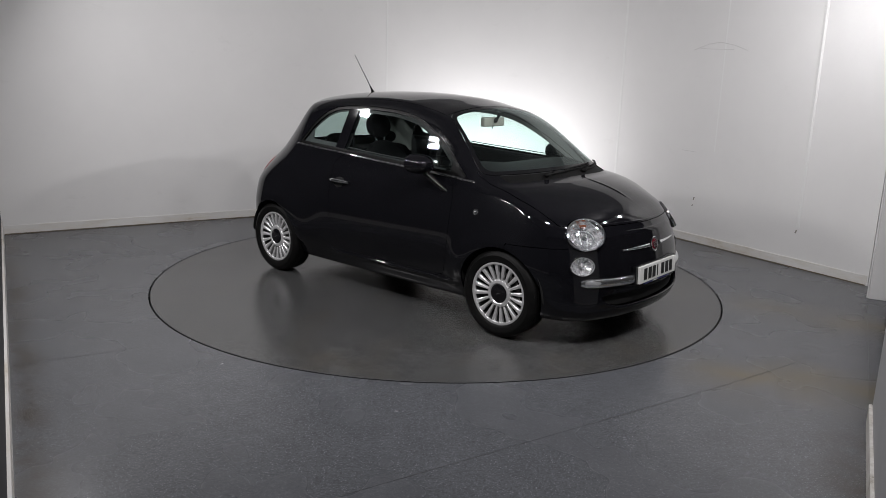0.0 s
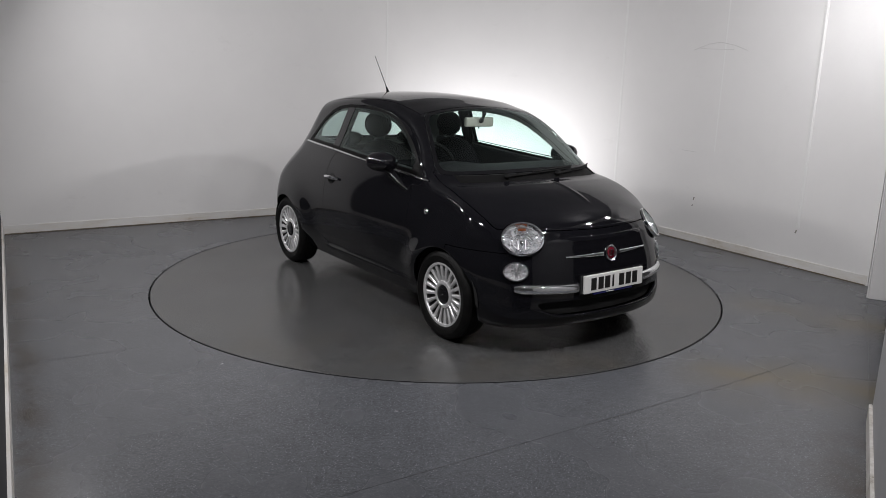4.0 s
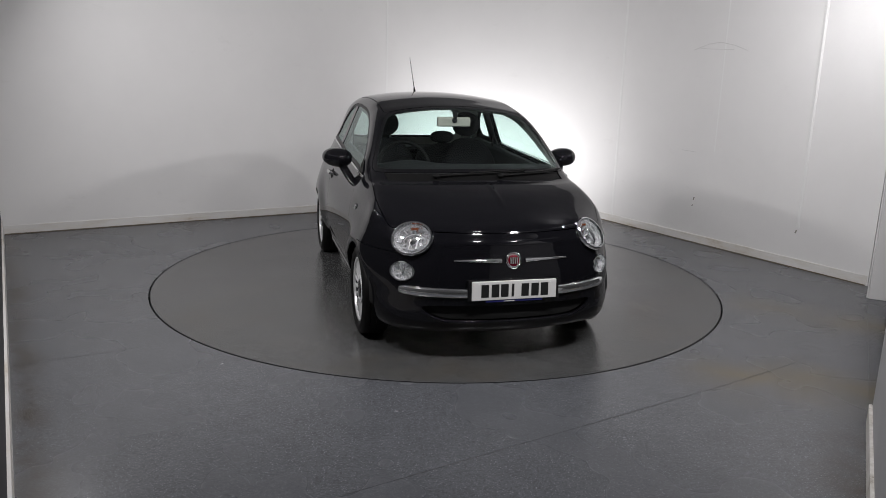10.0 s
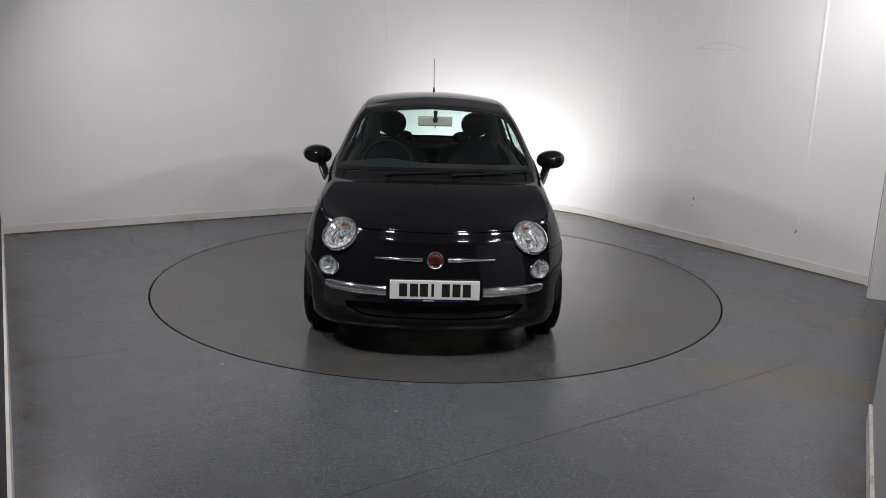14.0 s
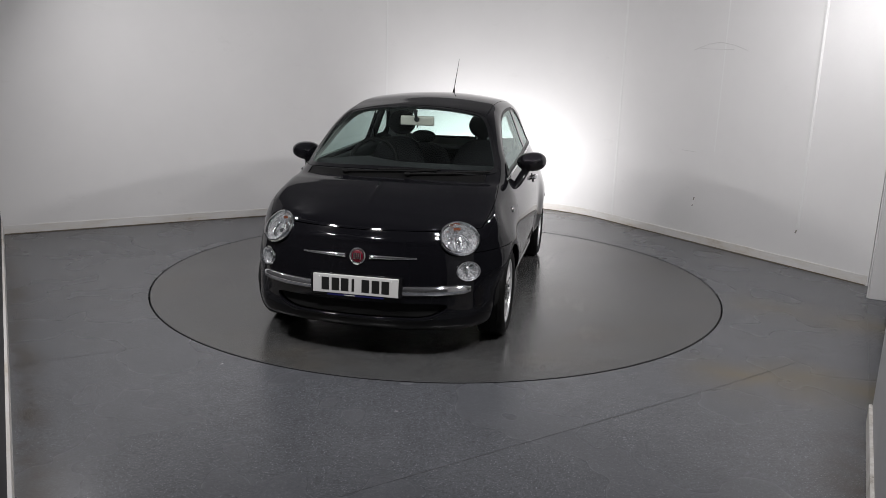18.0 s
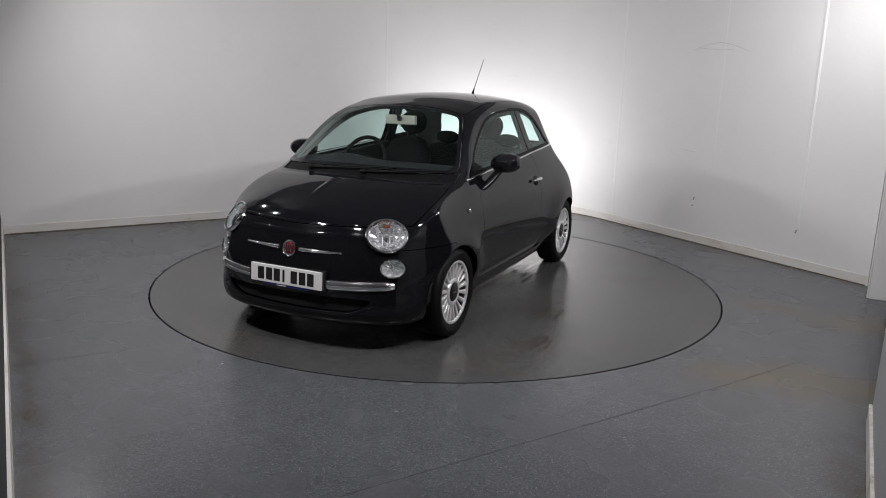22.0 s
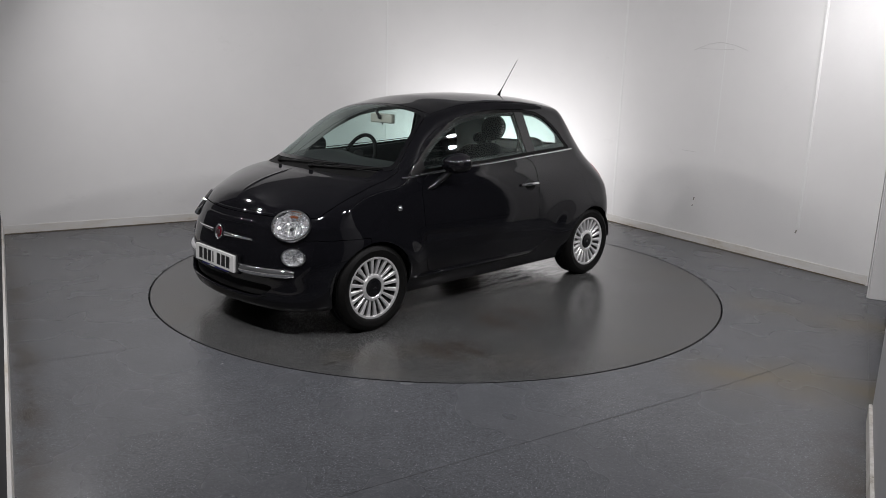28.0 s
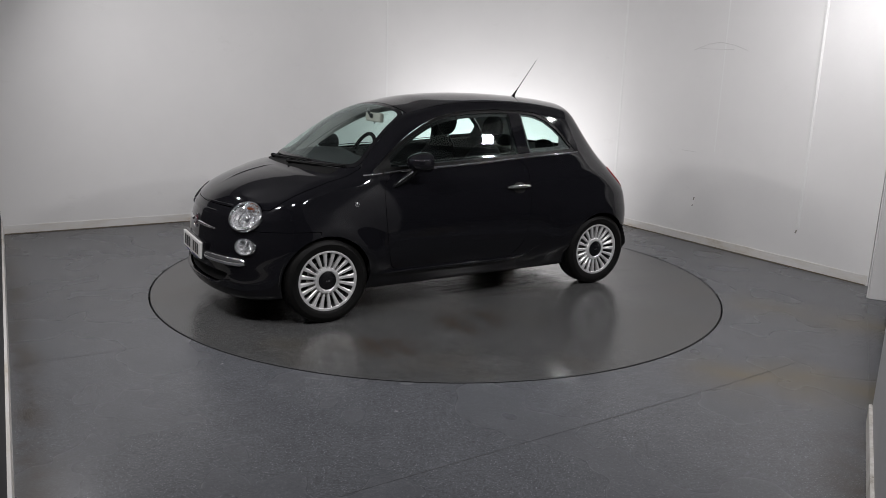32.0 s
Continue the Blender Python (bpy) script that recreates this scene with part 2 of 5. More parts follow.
    ln(m, ramp(m, noise_tex(m, 14, 5, 0.7, (1, 1, 0.5)).outputs[0], [(0.35, (0.60, 0.59, 0.56)), (0.60, (0.44, 0.42, 0.38)), (0.75, (0.16, 0.13, 0.09))]).outputs[0], b.inputs["Base Color"])
    mat("strip_paint", (0.80, 0.80, 0.79), 0.45)
    mat("sealant", (0.13, 0.10, 0.065), 0.8)
    mat("plaster_chip", (0.25, 0.24, 0.22), 0.9)
    mat("lamp_black", (0.02, 0.02, 0.022), 0.45, 0.5)

    # car
    m = mat("paint_black", (0.0032, 0.0032, 0.0032), 0.05, 0.0, Specular_IOR_Level=0.42)
    b = m.node_tree.nodes["Principled BSDF"]
    fl = noise_tex(m, 900, 2, 0.5)
    ln(m, ramp(m, fl.outputs[0], [(0.45, (0.0036, 0.0036, 0.0046)), (0.7, (0.0095, 0.0095, 0.0120))]).outputs[0], b.inputs["Base Color"])
    pn = noise_tex(m, 420, 2, 0.5)
    cb = nd(m, "ShaderNodeBump", i_Strength=0.012, i_Distance=0.001)
    ln(m, pn.outputs[0], cb.inputs["Height"])
    ln(m, cb.outputs[0], b.inputs["Normal"])
    m = mat("trim_black", (0.005, 0.005, 0.005), 0.6, Specular_IOR_Level=0.12)
    bump(m, noise_tex(m, 700, 2).outputs[0], 0.1, 0.001)
    mat("gloss_black", (0.005, 0.005, 0.006), 0.22)
    mat("frame_black", (0.003, 0.003, 0.003), 0.3, Specular_IOR_Level=0.06)
    mat("gap_black", (0.004, 0.004, 0.004), 0.9)
    mat("chrome", (0.78, 0.79, 0.8), 0.06, 1.0)
    mat("satin_chrome", (0.6, 0.61, 0.62), 0.18, 1.0)
    m = mat("alloy", (0.82, 0.82, 0.82), 0.32, 0.65)
    bump(m, noise_tex(m, 300, 3).outputs[0], 0.04, 0.001)
    mat("alloy_dark", (0.05, 0.05, 0.052), 0.5, 0.4)
    m = mat("rubber", (0.006, 0.006, 0.006), 0.5, Specular_IOR_Level=0.13)
    b = m.node_tree.nodes["Principled BSDF"]
    ln(m, ramp(m, noise_tex(m, 22, 5, 0.6).outputs[0], [(0.3, (0.004, 0.004, 0.004)), (0.75, (0.008, 0.0078, 0.0075))]).outputs[0], b.inputs["Base Color"])
    mat("disc_steel", (0.35, 0.34, 0.33), 0.35, 1.0)
    m = mat("seat_cloth", (0.007, 0.007, 0.008), 0.95, Specular_IOR_Level=0.2)
    bump(m, noise_tex(m, 500, 3).outputs[0], 0.3, 0.002)
    m = mat("dash_plastic", (0.012, 0.0125, 0.0135), 0.6)
    bump(m, noise_tex(m, 350, 3).outputs[0], 0.2, 0.002)
    m = mat("lining", (0.30, 0.31, 0.29), 0.85)
    bump(m, noise_tex(m, 400, 3).outputs[0], 0.2, 0.002)
    mat("mirror_back", (0.42, 0.41, 0.36), 0.45)
    mat("mirror_glass", (0.85, 0.86, 0.87), 0.02, 1.0)
    mat("reflector", (0.88, 0.88, 0.89), 0.12, 0.78)
    mat("bumper_chrome", (0.76, 0.77, 0.78), 0.07, 0.95)
    mat("amber", (0.17, 0.045, 0.016), 0.25)
    mat("tail_red", (0.35, 0.012, 0.012), 0.15)
    mat("badge_red", (0.11, 0.004, 0.012), 0.25)
    mat("plate_white", (0.72, 0.72, 0.70), 0.4)
    mat("plate_black", (0.01, 0.01, 0.01), 0.5)
    mat("plate_blue", (0.012, 0.015, 0.13), 0.4)
    mat("paper_white", (0.8, 0.8, 0.78), 0.7)

    def glass(name, tint, gloss=1.0):
        g = bpy.data.materials.new(name)
        g.use_nodes = True
        nt = g.node_tree
        nt.nodes.remove(nt.nodes["Principled BSDF"])
        out = nt.nodes["Material Output"]
        tr = nd(g, "ShaderNodeBsdfTransparent")
        tr.inputs[0].default_value = (*tint, 1)
        gl = nd(g, "ShaderNodeBsdfGlossy")
        gl.inputs[0].default_value = (gloss * 0.88, gloss, gloss * 0.97, 1)
        gl.inputs["Roughness"].default_value = 0.015
        lw = nd(g, "ShaderNodeLayerWeight", i_Blend=0.5)
        fac = math_node(g, "MULTIPLY", math_node(g, "POWER", lw.outputs["Facing"], 4.5), 0.72)
        mx = nd(g, "ShaderNodeMixShader")
        ln(g, math_node(g, "ADD", fac, 0.05, True), mx.inputs[0])
        ln(g, tr.outputs[0], mx.inputs[1])
        ln(g, gl.outputs[0], mx.inputs[2])
        ln(g, mx.outputs[0], out.inputs[0])
        M[name] = g

    glass("glass_tint", (0.765, 0.885, 0.855))
    glass("glass_screen", (0.80, 0.915, 0.885))
    glass("glass_lens", (0.93, 0.94, 0.95))


make_materials()


# ---- mesh helpers ----
def mesh_object(name, bm, material):
    me = bpy.data.meshes.new(name)
    bm.to_mesh(me)
    bm.free()
    me.materials.append(material)
    ob = new(name, me)
    return ob


def part(name, bm, material, parent, label="", m=None, smooth=0):
    """One mesh from a bmesh under a thing or a part. smooth: angle in degrees below which edges are soft."""
    ob = mesh_object(name, bm, material)
    if smooth:
        soften(ob.data, smooth)
    ob.parent = parent
    if m is not None:
        ob.matrix_basis = m
    if label:
        tagged(ob, label)
    return ob


def soften(me, degrees):
    me.polygons.foreach_set("use_smooth", [True] * len(me.polygons))
    me.set_sharp_from_angle(angle=radians(degrees))


def add_box(bm, lo, hi, bevel=0.0, segments=2, m=None):
    r = bmesh.ops.create_cube(bm, size=1.0)
    vs = r["verts"]
    c = [(a + b) / 2 for a, b in zip(lo, hi)]
    s = [abs(b - a) for a, b in zip(lo, hi)]
    for v in vs:
        v.co = Vector((v.co.x * s[0] + c[0], v.co.y * s[1] + c[1], v.co.z * s[2] + c[2]))
    if bevel:
        es = list({e for v in vs for e in v.link_edges})
        r2 = bmesh.ops.bevel(bm, geom=es, offset=bevel, segments=segments, profile=0.6, affect="EDGES")
        vs = list({v for v in vs if v.is_valid} | set(r2["verts"]))
    if m is not None:
        for v in vs:
            v.co = m @ v.co
    return vs


def lathe(bm, profile, segments=48, axis="x", closed=False):
    """Turn (radius, along) points about an axis through the origin."""
    rings = []
    for r, a in profile:
        ring = []
        for i in range(segments):
            t = 2 * math.pi * i / segments
            c, s = r * math.cos(t), r * math.sin(t)
            ring.append(bm.verts.new((a, c, s) if axis == "x" else (c, a, s) if axis == "y" else (c, s, a)))
        rings.append(ring)
    pairs = list(zip(rings, rings[1:])) + ([(rings[-1], rings[0])] if closed else [])
    for p, q in pairs:
        for i in range(segments):
            j = (i + 1) % segments
            bm.faces.new((p[i], p[j], q[j], q[i]))
    return rings


def tube(bm, pts, radii, sides=10, flat=1.0, cap=True):
    """A tube along points; radii one number or one each; flat squeezes it across its normal."""
    pts = [Vector(p) for p in pts]
    if isinstance(radii, (int, float)):
        radii = [radii] * len(pts)
    rings, prev = [], None
    for i, p in enumerate(pts):
        d = (pts[min(i + 1, len(pts) - 1)] - pts[max(i - 1, 0)]).normalized()
        up = Vector((0, 0, 1)) if abs(d.z) < 0.95 else Vector((0, 1, 0))
        if prev is not None:
            up = prev
        s = d.cross(up).normalized()
        u = s.cross(d).normalized()
        prev = u
        rings.append([bm.verts.new(p + radii[i] * (math.cos(2 * math.pi * k / sides) * s + flat * math.sin(2 * math.pi * k / sides) * u)) for k in range(sides)])
    for a, b in zip(rings, rings[1:]):
        for k in range(sides):
            j = (k + 1) % sides
            bm.faces.new((a[k], a[j], b[j], b[k]))
    if cap:
        bm.faces.new(rings[0][::-1])
        bm.faces.new(rings[-1])
    return rings


def ellipsoid(bm, c, r, seg=24, rings=14, power=2.0):
    """A rounded body; power above 2 makes it boxier."""
    vs = bmesh.ops.create_uvsphere(bm, u_segments=seg, v_segments=rings, radius=1.0)["verts"]
    for v in vs:
        p = v.co
        n = (abs(p.x) ** power + abs(p.y) ** power + abs(p.z) ** power) ** (1 / power)
        p = p / n
        v.co = Vector((c[0] + p.x * r[0], c[1] + p.y * r[1], c[2] + p.z * r[2]))
    return vs


# ---- the room ----
def wall_strip(name, line, thick, height, material, label, z0=0.0):
    """An upright wall along a plan line (list of x, y), thick to the right of its direction."""
    bm = bmesh.new()
    n = len(line)
    pts = [Vector((*p, 0)) for p in line]
    inner, outer = [], []
    for i, p in enumerate(pts):
        d1 = (pts[i] - pts[i - 1]).normalized() if i else (pts[1] - pts[0]).normalized()
        d2 = (pts[i + 1] - pts[i]).normalized() if i < n - 1 else d1
        d = (d1 + d2).normalized()
        nrm = Vector((d.y, -d.x, 0))
        k = thick / max(0.3, nrm.dot(Vector((d2.y, -d2.x, 0))))
        inner.append(p)
        outer.append(p + nrm * k)
    rows = []
    for p, q in zip(inner, outer):
        rows.append([bm.verts.new((p.x, p.y, z0)), bm.verts.new((p.x, p.y, height)), bm.verts.new((q.x, q.y, height)), bm.verts.new((q.x, q.y, z0))])
    for a, b in zip(rows, rows[1:]):
        for k in range(4):
            j = (k + 1) % 4
            bm.faces.new((a[k], b[k], b[j], a[j]))
    bm.faces.new(rows[0])
    bm.faces.new(rows[-1][::-1])
    bmesh.ops.recalc_face_normals(bm, faces=bm.faces)
    ob = mesh_object(name, bm, material)
    soften(ob.data, 30)
    return tagged(ob, label, kind="structure")


HEIGHT = 2.95
CORNER = Vector((1.072, 4.24))
UL = Vector((-0.8583, -0.5132))      # along the back wall from the corner to the west
UR = Vector((0.5117, -0.8592))       # along the right-hand back wall from the corner
RC = 1.7
WEST = CORNER + UL * 6.14
EAST = CORNER + UR * 4.91
ARC_O = CORNER + (UL + UR) * RC


def back_line():
    line = [WEST, CORNER + UL * RC]
    for i in range(1, 20):
        a = math.radians(90 * i / 20)
        line.append(ARC_O - UR * RC * math.cos(a) - UL * RC * math.sin(a))
    line += [CORNER + UR * RC, EAST]
    return line


def on_back(s):
    """Point and direction on the back line: s < 0 along the left wall, s > 0 along the right one, metres from the corner."""
    return (CORNER + UL * -s, -UL) if s < 0 else (CORNER + UR * s, UR)


def room():
    line = back_line()
    # west to east with the room on the right, so the thickness goes to the other side
    wall = wall_strip("wall_back", [tuple(p) for p in line[::-1]], 0.12, HEIGHT, M["wall_paint"], "white painted panel wall with a rounded corner")
    wall_strip("baseboard", [tuple(p + (ARC_O - p).normalized() * 0.014) for p in line[::-1]], 0.013, 0.085, M["skirting_paint"], "scuffed cream skirting board with dirt along the floor")
    wall_strip("trim_sealant", [tuple(p + (ARC_O - p).normalized() * 0.019) for p in line[::-1]], 0.004, 0.009, M["sealant"], "brownish dirty sealant bead along the floor")

    # scuffs and chips on the right-hand panels
    def mark(s, z, pts, w, material, name):
        p, d = on_back(s)
        nrm = ARC_O - p
        nrm = (nrm - nrm.dot(d) * d).normalized()
        bm = bmesh.new()
        tube(bm, [(p.x + d.x * a + nrm.x * 0.001, p.y + d.y * a + nrm.y * 0.001, z + b) for a, b in pts], w, 6)
        part(name, bm, material, wall)

    mark(3.02, 1.95, [(-0.18, -0.02), (0.0, 0.035), (0.14, 0.05), (0.3, 0.02), (0.45, -0.03)], 0.0028, M["scuff_mark"], "scuff")
    mark(3.02, 1.95, [(-0.10, -0.005), (0.1, -0.015), (0.3, -0.02)], 0.0022, M["scuff_mark"], "scuff")
    mark(2.90, 0.93, [(-0.09, 0.0), (0.09, -0.005)], 0.0022, M["scuff_mark"], "scuff")
    for s, z, h in ((3.02, 0.45, 0.03), (3.01, 0.38, 0.012), (4.2, 0.33, 0.03)):
        mark(s, z, [(0.0, -h / 2), (0.01, h / 2)], 0.006, M["plaster_chip"], "chip")
    # joint cover strips on the wall
    for s, w, z0, z1 in ((-2.02, 0.022, 0.085, HEIGHT), (1.86, 0.03, 0.085, HEIGHT), (3.22, 0.016, 0.95, HEIGHT), (4.22, 0.031, 0.36, HEIGHT)):
        p, d = on_back(s)
        nrm = (ARC_O - p)
        nrm = (nrm - nrm.dot(d) * d).normalized()
        bm = bmesh.new()
        q = p + nrm * (0.001 if z0 > 0.9 else 0.003)
        m = Matrix(((d.x, nrm.x, 0, q.x), (d.y, nrm.y, 0, q.y), (0, 0, 1, 0), (0, 0, 0, 1)))
        if w > 0.03:
            add_box(bm, (-w / 2, -0.002, z0), (w / 2, 0.004, z1), 0.002, 1, m)
            add_box(bm, (-w / 6, 0.004, z0), (w / 6, 0.008, z1), 0.002, 1, m)
        else:
            add_box(bm, (-w / 2, -0.004, z0), (w / 2, 0.0, z1), 0.0015, 1, m)
        part("cover_strip", bm, M["strip_paint"], wall)

    # left side: a wall past the camera, coloured dark to dim its reflection
    a, b = Vector((-4.20, 1.095)), Vector((-1.629, -3.376))
    d = (b - a).normalized()
    tagged(wall_strip("wall_left", [tuple(a), tuple(a + d * 7.6)], 0.12, HEIGHT, M["side_wall_dark"], "side wall, coloured dark so that it reflects little light into the car"), kind="structure")
    wall_strip("trim_left", [tuple(a + Vector((0.016, 0.0))), tuple(a + d * 7.6 + Vector((0.016, 0.0)))], 0.015, 0.14, M["skirting_paint"], "scuffed pale kick board")
    # right side: post, opening, near wall
    a, b = Vector((3.382, -0.356)), Vector((2.151, -2.588))
    d = (b - a).normalized()
    n = Vector((-d.y, d.x))
    bm = bmesh.new()
    m = Matrix(((-d.x, n.x, 0, a.x), (-d.y, n.y, 0, a.y), (0, 0, 1, 0), (0, 0, 0, 1)))
    add_box(bm, (0, 0.0, 0), (0.42, 0.14, HEIGHT), 0.006, 2, m)
    post = tagged(mesh_object("door_post", bm, M["wall_paint"]), "white painted door post", kind="structure")
    bm = bmesh.new()
    add_box(bm, (0.02, -0.012, 0), (0.05, -0.001, HEIGHT), 0.003, 1, m)
    part("cover_strip", bm, M["wall_paint"], post)
    e = b + d * 1.8
    wall_strip("wall_right", [tuple(e), tuple(b)], 0.12, HEIGHT, M["wall_paint_dim"], "wall end beside the opening, its paint darkened to grey as if shaded")
    wall_strip("trim_right", [tuple(e - n * 0.016), tuple(b - n * 0.016)], 0.015, 0.10, M["kick_paint"], "scuffed grey kick board")
    bm = bmesh.new()
    m2 = Matrix(((-d.x, n.x, 0, b.x), (-d.y, n.y, 0, b.y), (0, 0, 1, 0), (0, 0, 0, 1)))
    L = (a - b).length
    add_box(bm, (0.003, -0.0, 2.75), (L - 0.003, 0.12, HEIGHT), 0, 1, m2)
    tagged(mesh_object("door_lintel", bm, M["wall_paint"]), "white painted lintel over the side opening", kind="structure")

    # surrounding hall
    x0, x1, y0, y1 = -6.5, 6.5, -8.2, 5.6
    for nm, ln_ in (("wall_north", [(x1, y1), (x0, y1)]), ("wall_west", [(x0, y1), (x0, y0)]), ("wall_south", [(x0, y0), (x1, y0)]), ("wall_east", [(x1, y0), (x1, y1)])):
        wall_strip(nm, ln_, 0.2, HEIGHT, M["hall_paint"], "plain grey hall wall")
    bm = bmesh.new()
    add_box(bm, (x0, y0, HEIGHT), (x1, y1, HEIGHT + 0.15))
    tagged(mesh_object("ceiling", bm, M["ceiling_paint"]), "dark unlit ceiling", kind="structure")

    # floor with a round pit for the turntable
    bm = bmesh.new()
    R0, N = 2.2265, 160
    ring = [bm.verts.new((R0 * math.cos(2 * math.pi * i / N), R0 * math.sin(2 * math.pi * i / N), 0)) for i in range(N)]
    low = [bm.verts.new((v.co.x, v.co.y, -0.12)) for v in ring]
    out = []
    for i in range(N):
        a = 2 * math.pi * i / N
        c, s = math.cos(a), math.sin(a)
        k = min((x1 if c > 0 else x0) / c if abs(c) > 1e-6 else 1e9, (y1 if s > 0 else y0) / s if abs(s) > 1e-6 else 1e9)
        out.append(bm.verts.new((c * k, s * k, 0)))
    for i in range(N):
        j = (i + 1) % N
        bm.faces.new((ring[i], out[i], out[j], ring[j]))
        bm.faces.new((ring[j], low[j], low[i], ring[i]))
        p, q = out[i].co, out[j].co
        if abs(p.x - q.x) > 1e-4 and abs(p.y - q.y) > 1e-4:
            cx = x1 if max(p.x, q.x) > x1 - 1e-3 else x0
            cy = y1 if max(p.y, q.y) > y1 - 1e-3 else y0
            v = bm.verts.new((cx, cy, 0))
            bm.faces.new((out[i], v, out[j]))
    bm.faces.new(low[::-1])
    bmesh.ops.recalc_face_normals(bm, faces=bm.faces)
    floor = tagged(mesh_object("floor", bm, M["floor_vinyl"]), "grey flecked vinyl safety floor with worn tracks", kind="structure")

    # welded seams in the vinyl
    def seam(p, q, w=0.0019):
        p, q = Vector(p), Vector(q)
        d = (q - p).normalized()
        bm = bmesh.new()
        m = Matrix(((d.x, -d.y, 0, p.x), (d.y, d.x, 0, p.y), (0, 0, 1, 0), (0, 0, 0, 1)))
        add_box(bm, (0, -w / 2, 0.0004), ((q - p).length, w / 2, 0.0011), 0, 1, m)
        part("seam", bm, M["seam_grey"], floor)

    for p, q in SEAMS:
        seam(p, q)


SEAMS = [((-1.60, -4.12), (1.68, -2.10)), ((1.69, -2.09), (2.83, -1.34)), ((3.37, -0.37), (2.16, -2.57)), ((-2.36, -2.16), (-1.75, -1.81))]


def turntable():
    bm = bmesh.new()
    R1, N = 2.2155, 160
    top = [bm.verts.new((R1 * math.cos(2 * math.pi * i / N), R1 * math.sin(2 * math.pi * i / N), 0.0)) for i in range(N)]
    low = [bm.verts.new((v.co.x, v.co.y, -0.1)) for v in top]
    bm.faces.new(top)
    for i in range(N):
        j = (i + 1) % N
        bm.faces.new((top[j], top[i], low[i], low[j]))
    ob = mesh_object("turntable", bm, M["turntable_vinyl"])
    # dark ring added along the rim, drawn for the shade in the gap
    bm = bmesh.new()
    rings = []
    for r, z in ((R1 + 0.0005, -0.03), (R1 + 0.0005, 0.0012), (R1 - 0.004, 0.0016), (R1 - 0.005, -0.001)):
        rings.append([bm.verts.new((r * math.cos(2 * math.pi * i / N), r * math.sin(2 * math.pi * i / N), z)) for i in range(N)])
    for p, q in zip(rings, rings[1:]):
        for i in range(N):
            j = (i + 1) % N
            bm.faces.new((p[i], p[j], q[j], q[i]))
    part("gap_ring", bm, M["joint_dark"], ob, "dark ring standing for the shade in the turntable's gap")
    return tagged(ob, "round floor-level vehicle turntable with rubbed grey vinyl top", "turntable")


room()
turntable_disc = turntable()
flood_lights()
floor_light()


# ---- the car's body as one smooth surface ----
CAR_X, CAR_Y = 0.0996, -0.0529
WB = 1.15            # half the wheelbase
HUB_Z = 0.283


def curve(*pts):
    """A smooth curve through (x, y) points, straight on beyond its ends."""
    p = np.array(sorted(pts), float)
    x, y = p[:, 0], p[:, 1]
    h = np.diff(x)
    s = np.diff(y) / h
    m = np.empty(len(x))
    m[0], m[-1] = s[0], s[-1]
    m[1:-1] = (s[:-1] * h[1:] + s[1:] * h[:-1]) / (h[1:] + h[:-1])

    def f(q):
        q = np.asarray(q, float)
        i = np.clip(np.searchsorted(x, q) - 1, 0, len(h) - 1)
        t = (q - x[i]) / h[i]
        lo, hi = t < 0, t > 1
        tc = np.clip(t, 0, 1)
        a = (1 + 2 * tc) * (1 - tc) ** 2 * y[i] + tc * (1 - tc) ** 2 * h[i] * m[i] + tc ** 2 * (3 - 2 * tc) * y[i + 1] + tc ** 2 * (tc - 1) * h[i] * m[i + 1]
        return np.where(lo, y[0] + (q - x[0]) * m[0], np.where(hi, y[-1] + (q - x[-1]) * m[-1], a))
    return f


TOP = curve((2.0, 0.36), (1.84, 0.62), (1.78, 0.715), (1.74, 0.765), (1.68, 0.815), (1.6, 0.862), (1.5, 0.905), (1.4, 0.935), (1.3, 0.957), (1.2, 0.978),
            (1.15, 1.005), (1.05, 1.078), (0.95, 1.149), (0.85, 1.215), (0.75, 1.274), (0.65, 1.324), (0.55, 1.365), (0.45, 1.396), (0.3, 1.429),
            (0.15, 1.458), (0.0, 1.473), (-0.2, 1.482), (-0.5, 1.479), (-0.75, 1.465), (-1.0, 1.44), (-1.15, 1.418), (-1.3, 1.39), (-1.6, 1.32))
SHIFT2 = curve((0.2, 0.04), (0.35, 0.14), (0.8, 0.31), (1.2, 0.28), (1.6, 0.3), (1.9, 0.3))
SHIFT4 = curve((0.2, 0.0), (0.35, 0.08), (0.8, 0.45), (1.2, 0.28), (1.6, 0.3), (1.9, 0.3))
CROWN = curve((-1.6, 0.16), (-0.8, 0.17), (0.2, 0.17), (0.8, 0.07), (1.0, 0.045), (1.2, 0.06), (1.5, 0.13), (1.8, 0.1))
SIDE = curve((0.05, 0.68), (0.15, 0.712), (0.2, 0.730), (0.27, 0.752), (0.33, 0.772), (0.42, 0.790), (0.55, 0.800), (0.68, 0.795), (0.78, 0.778), (0.85, 0.760),
             (0.91, 0.740), (0.96, 0.720), (1.0, 0.705), (1.04, 0.690), (1.12, 0.653), (1.22, 0.614), (1.32, 0.574), (1.4, 0.540), (1.48, 0.490), (1.6, 0.40))
PLAN = curve((-1.75, 0.86), (-1.55, 0.938), (-1.35, 0.970), (-1.1, 0.987), (-0.8, 0.996), (0.8, 1.0), (1.15, 1.0), (1.35, 0.985), (1.5, 0.952), (1.65, 0.89), (1.85, 0.77))
TAPER = curve((-1.6, 0.84), (-1.2, 0.955), (-0.9, 0.99), (-0.5, 1.0), (0.3, 1.0), (0.6, 1.0), (1.3, 1.0))     # the cabin narrows to the rear
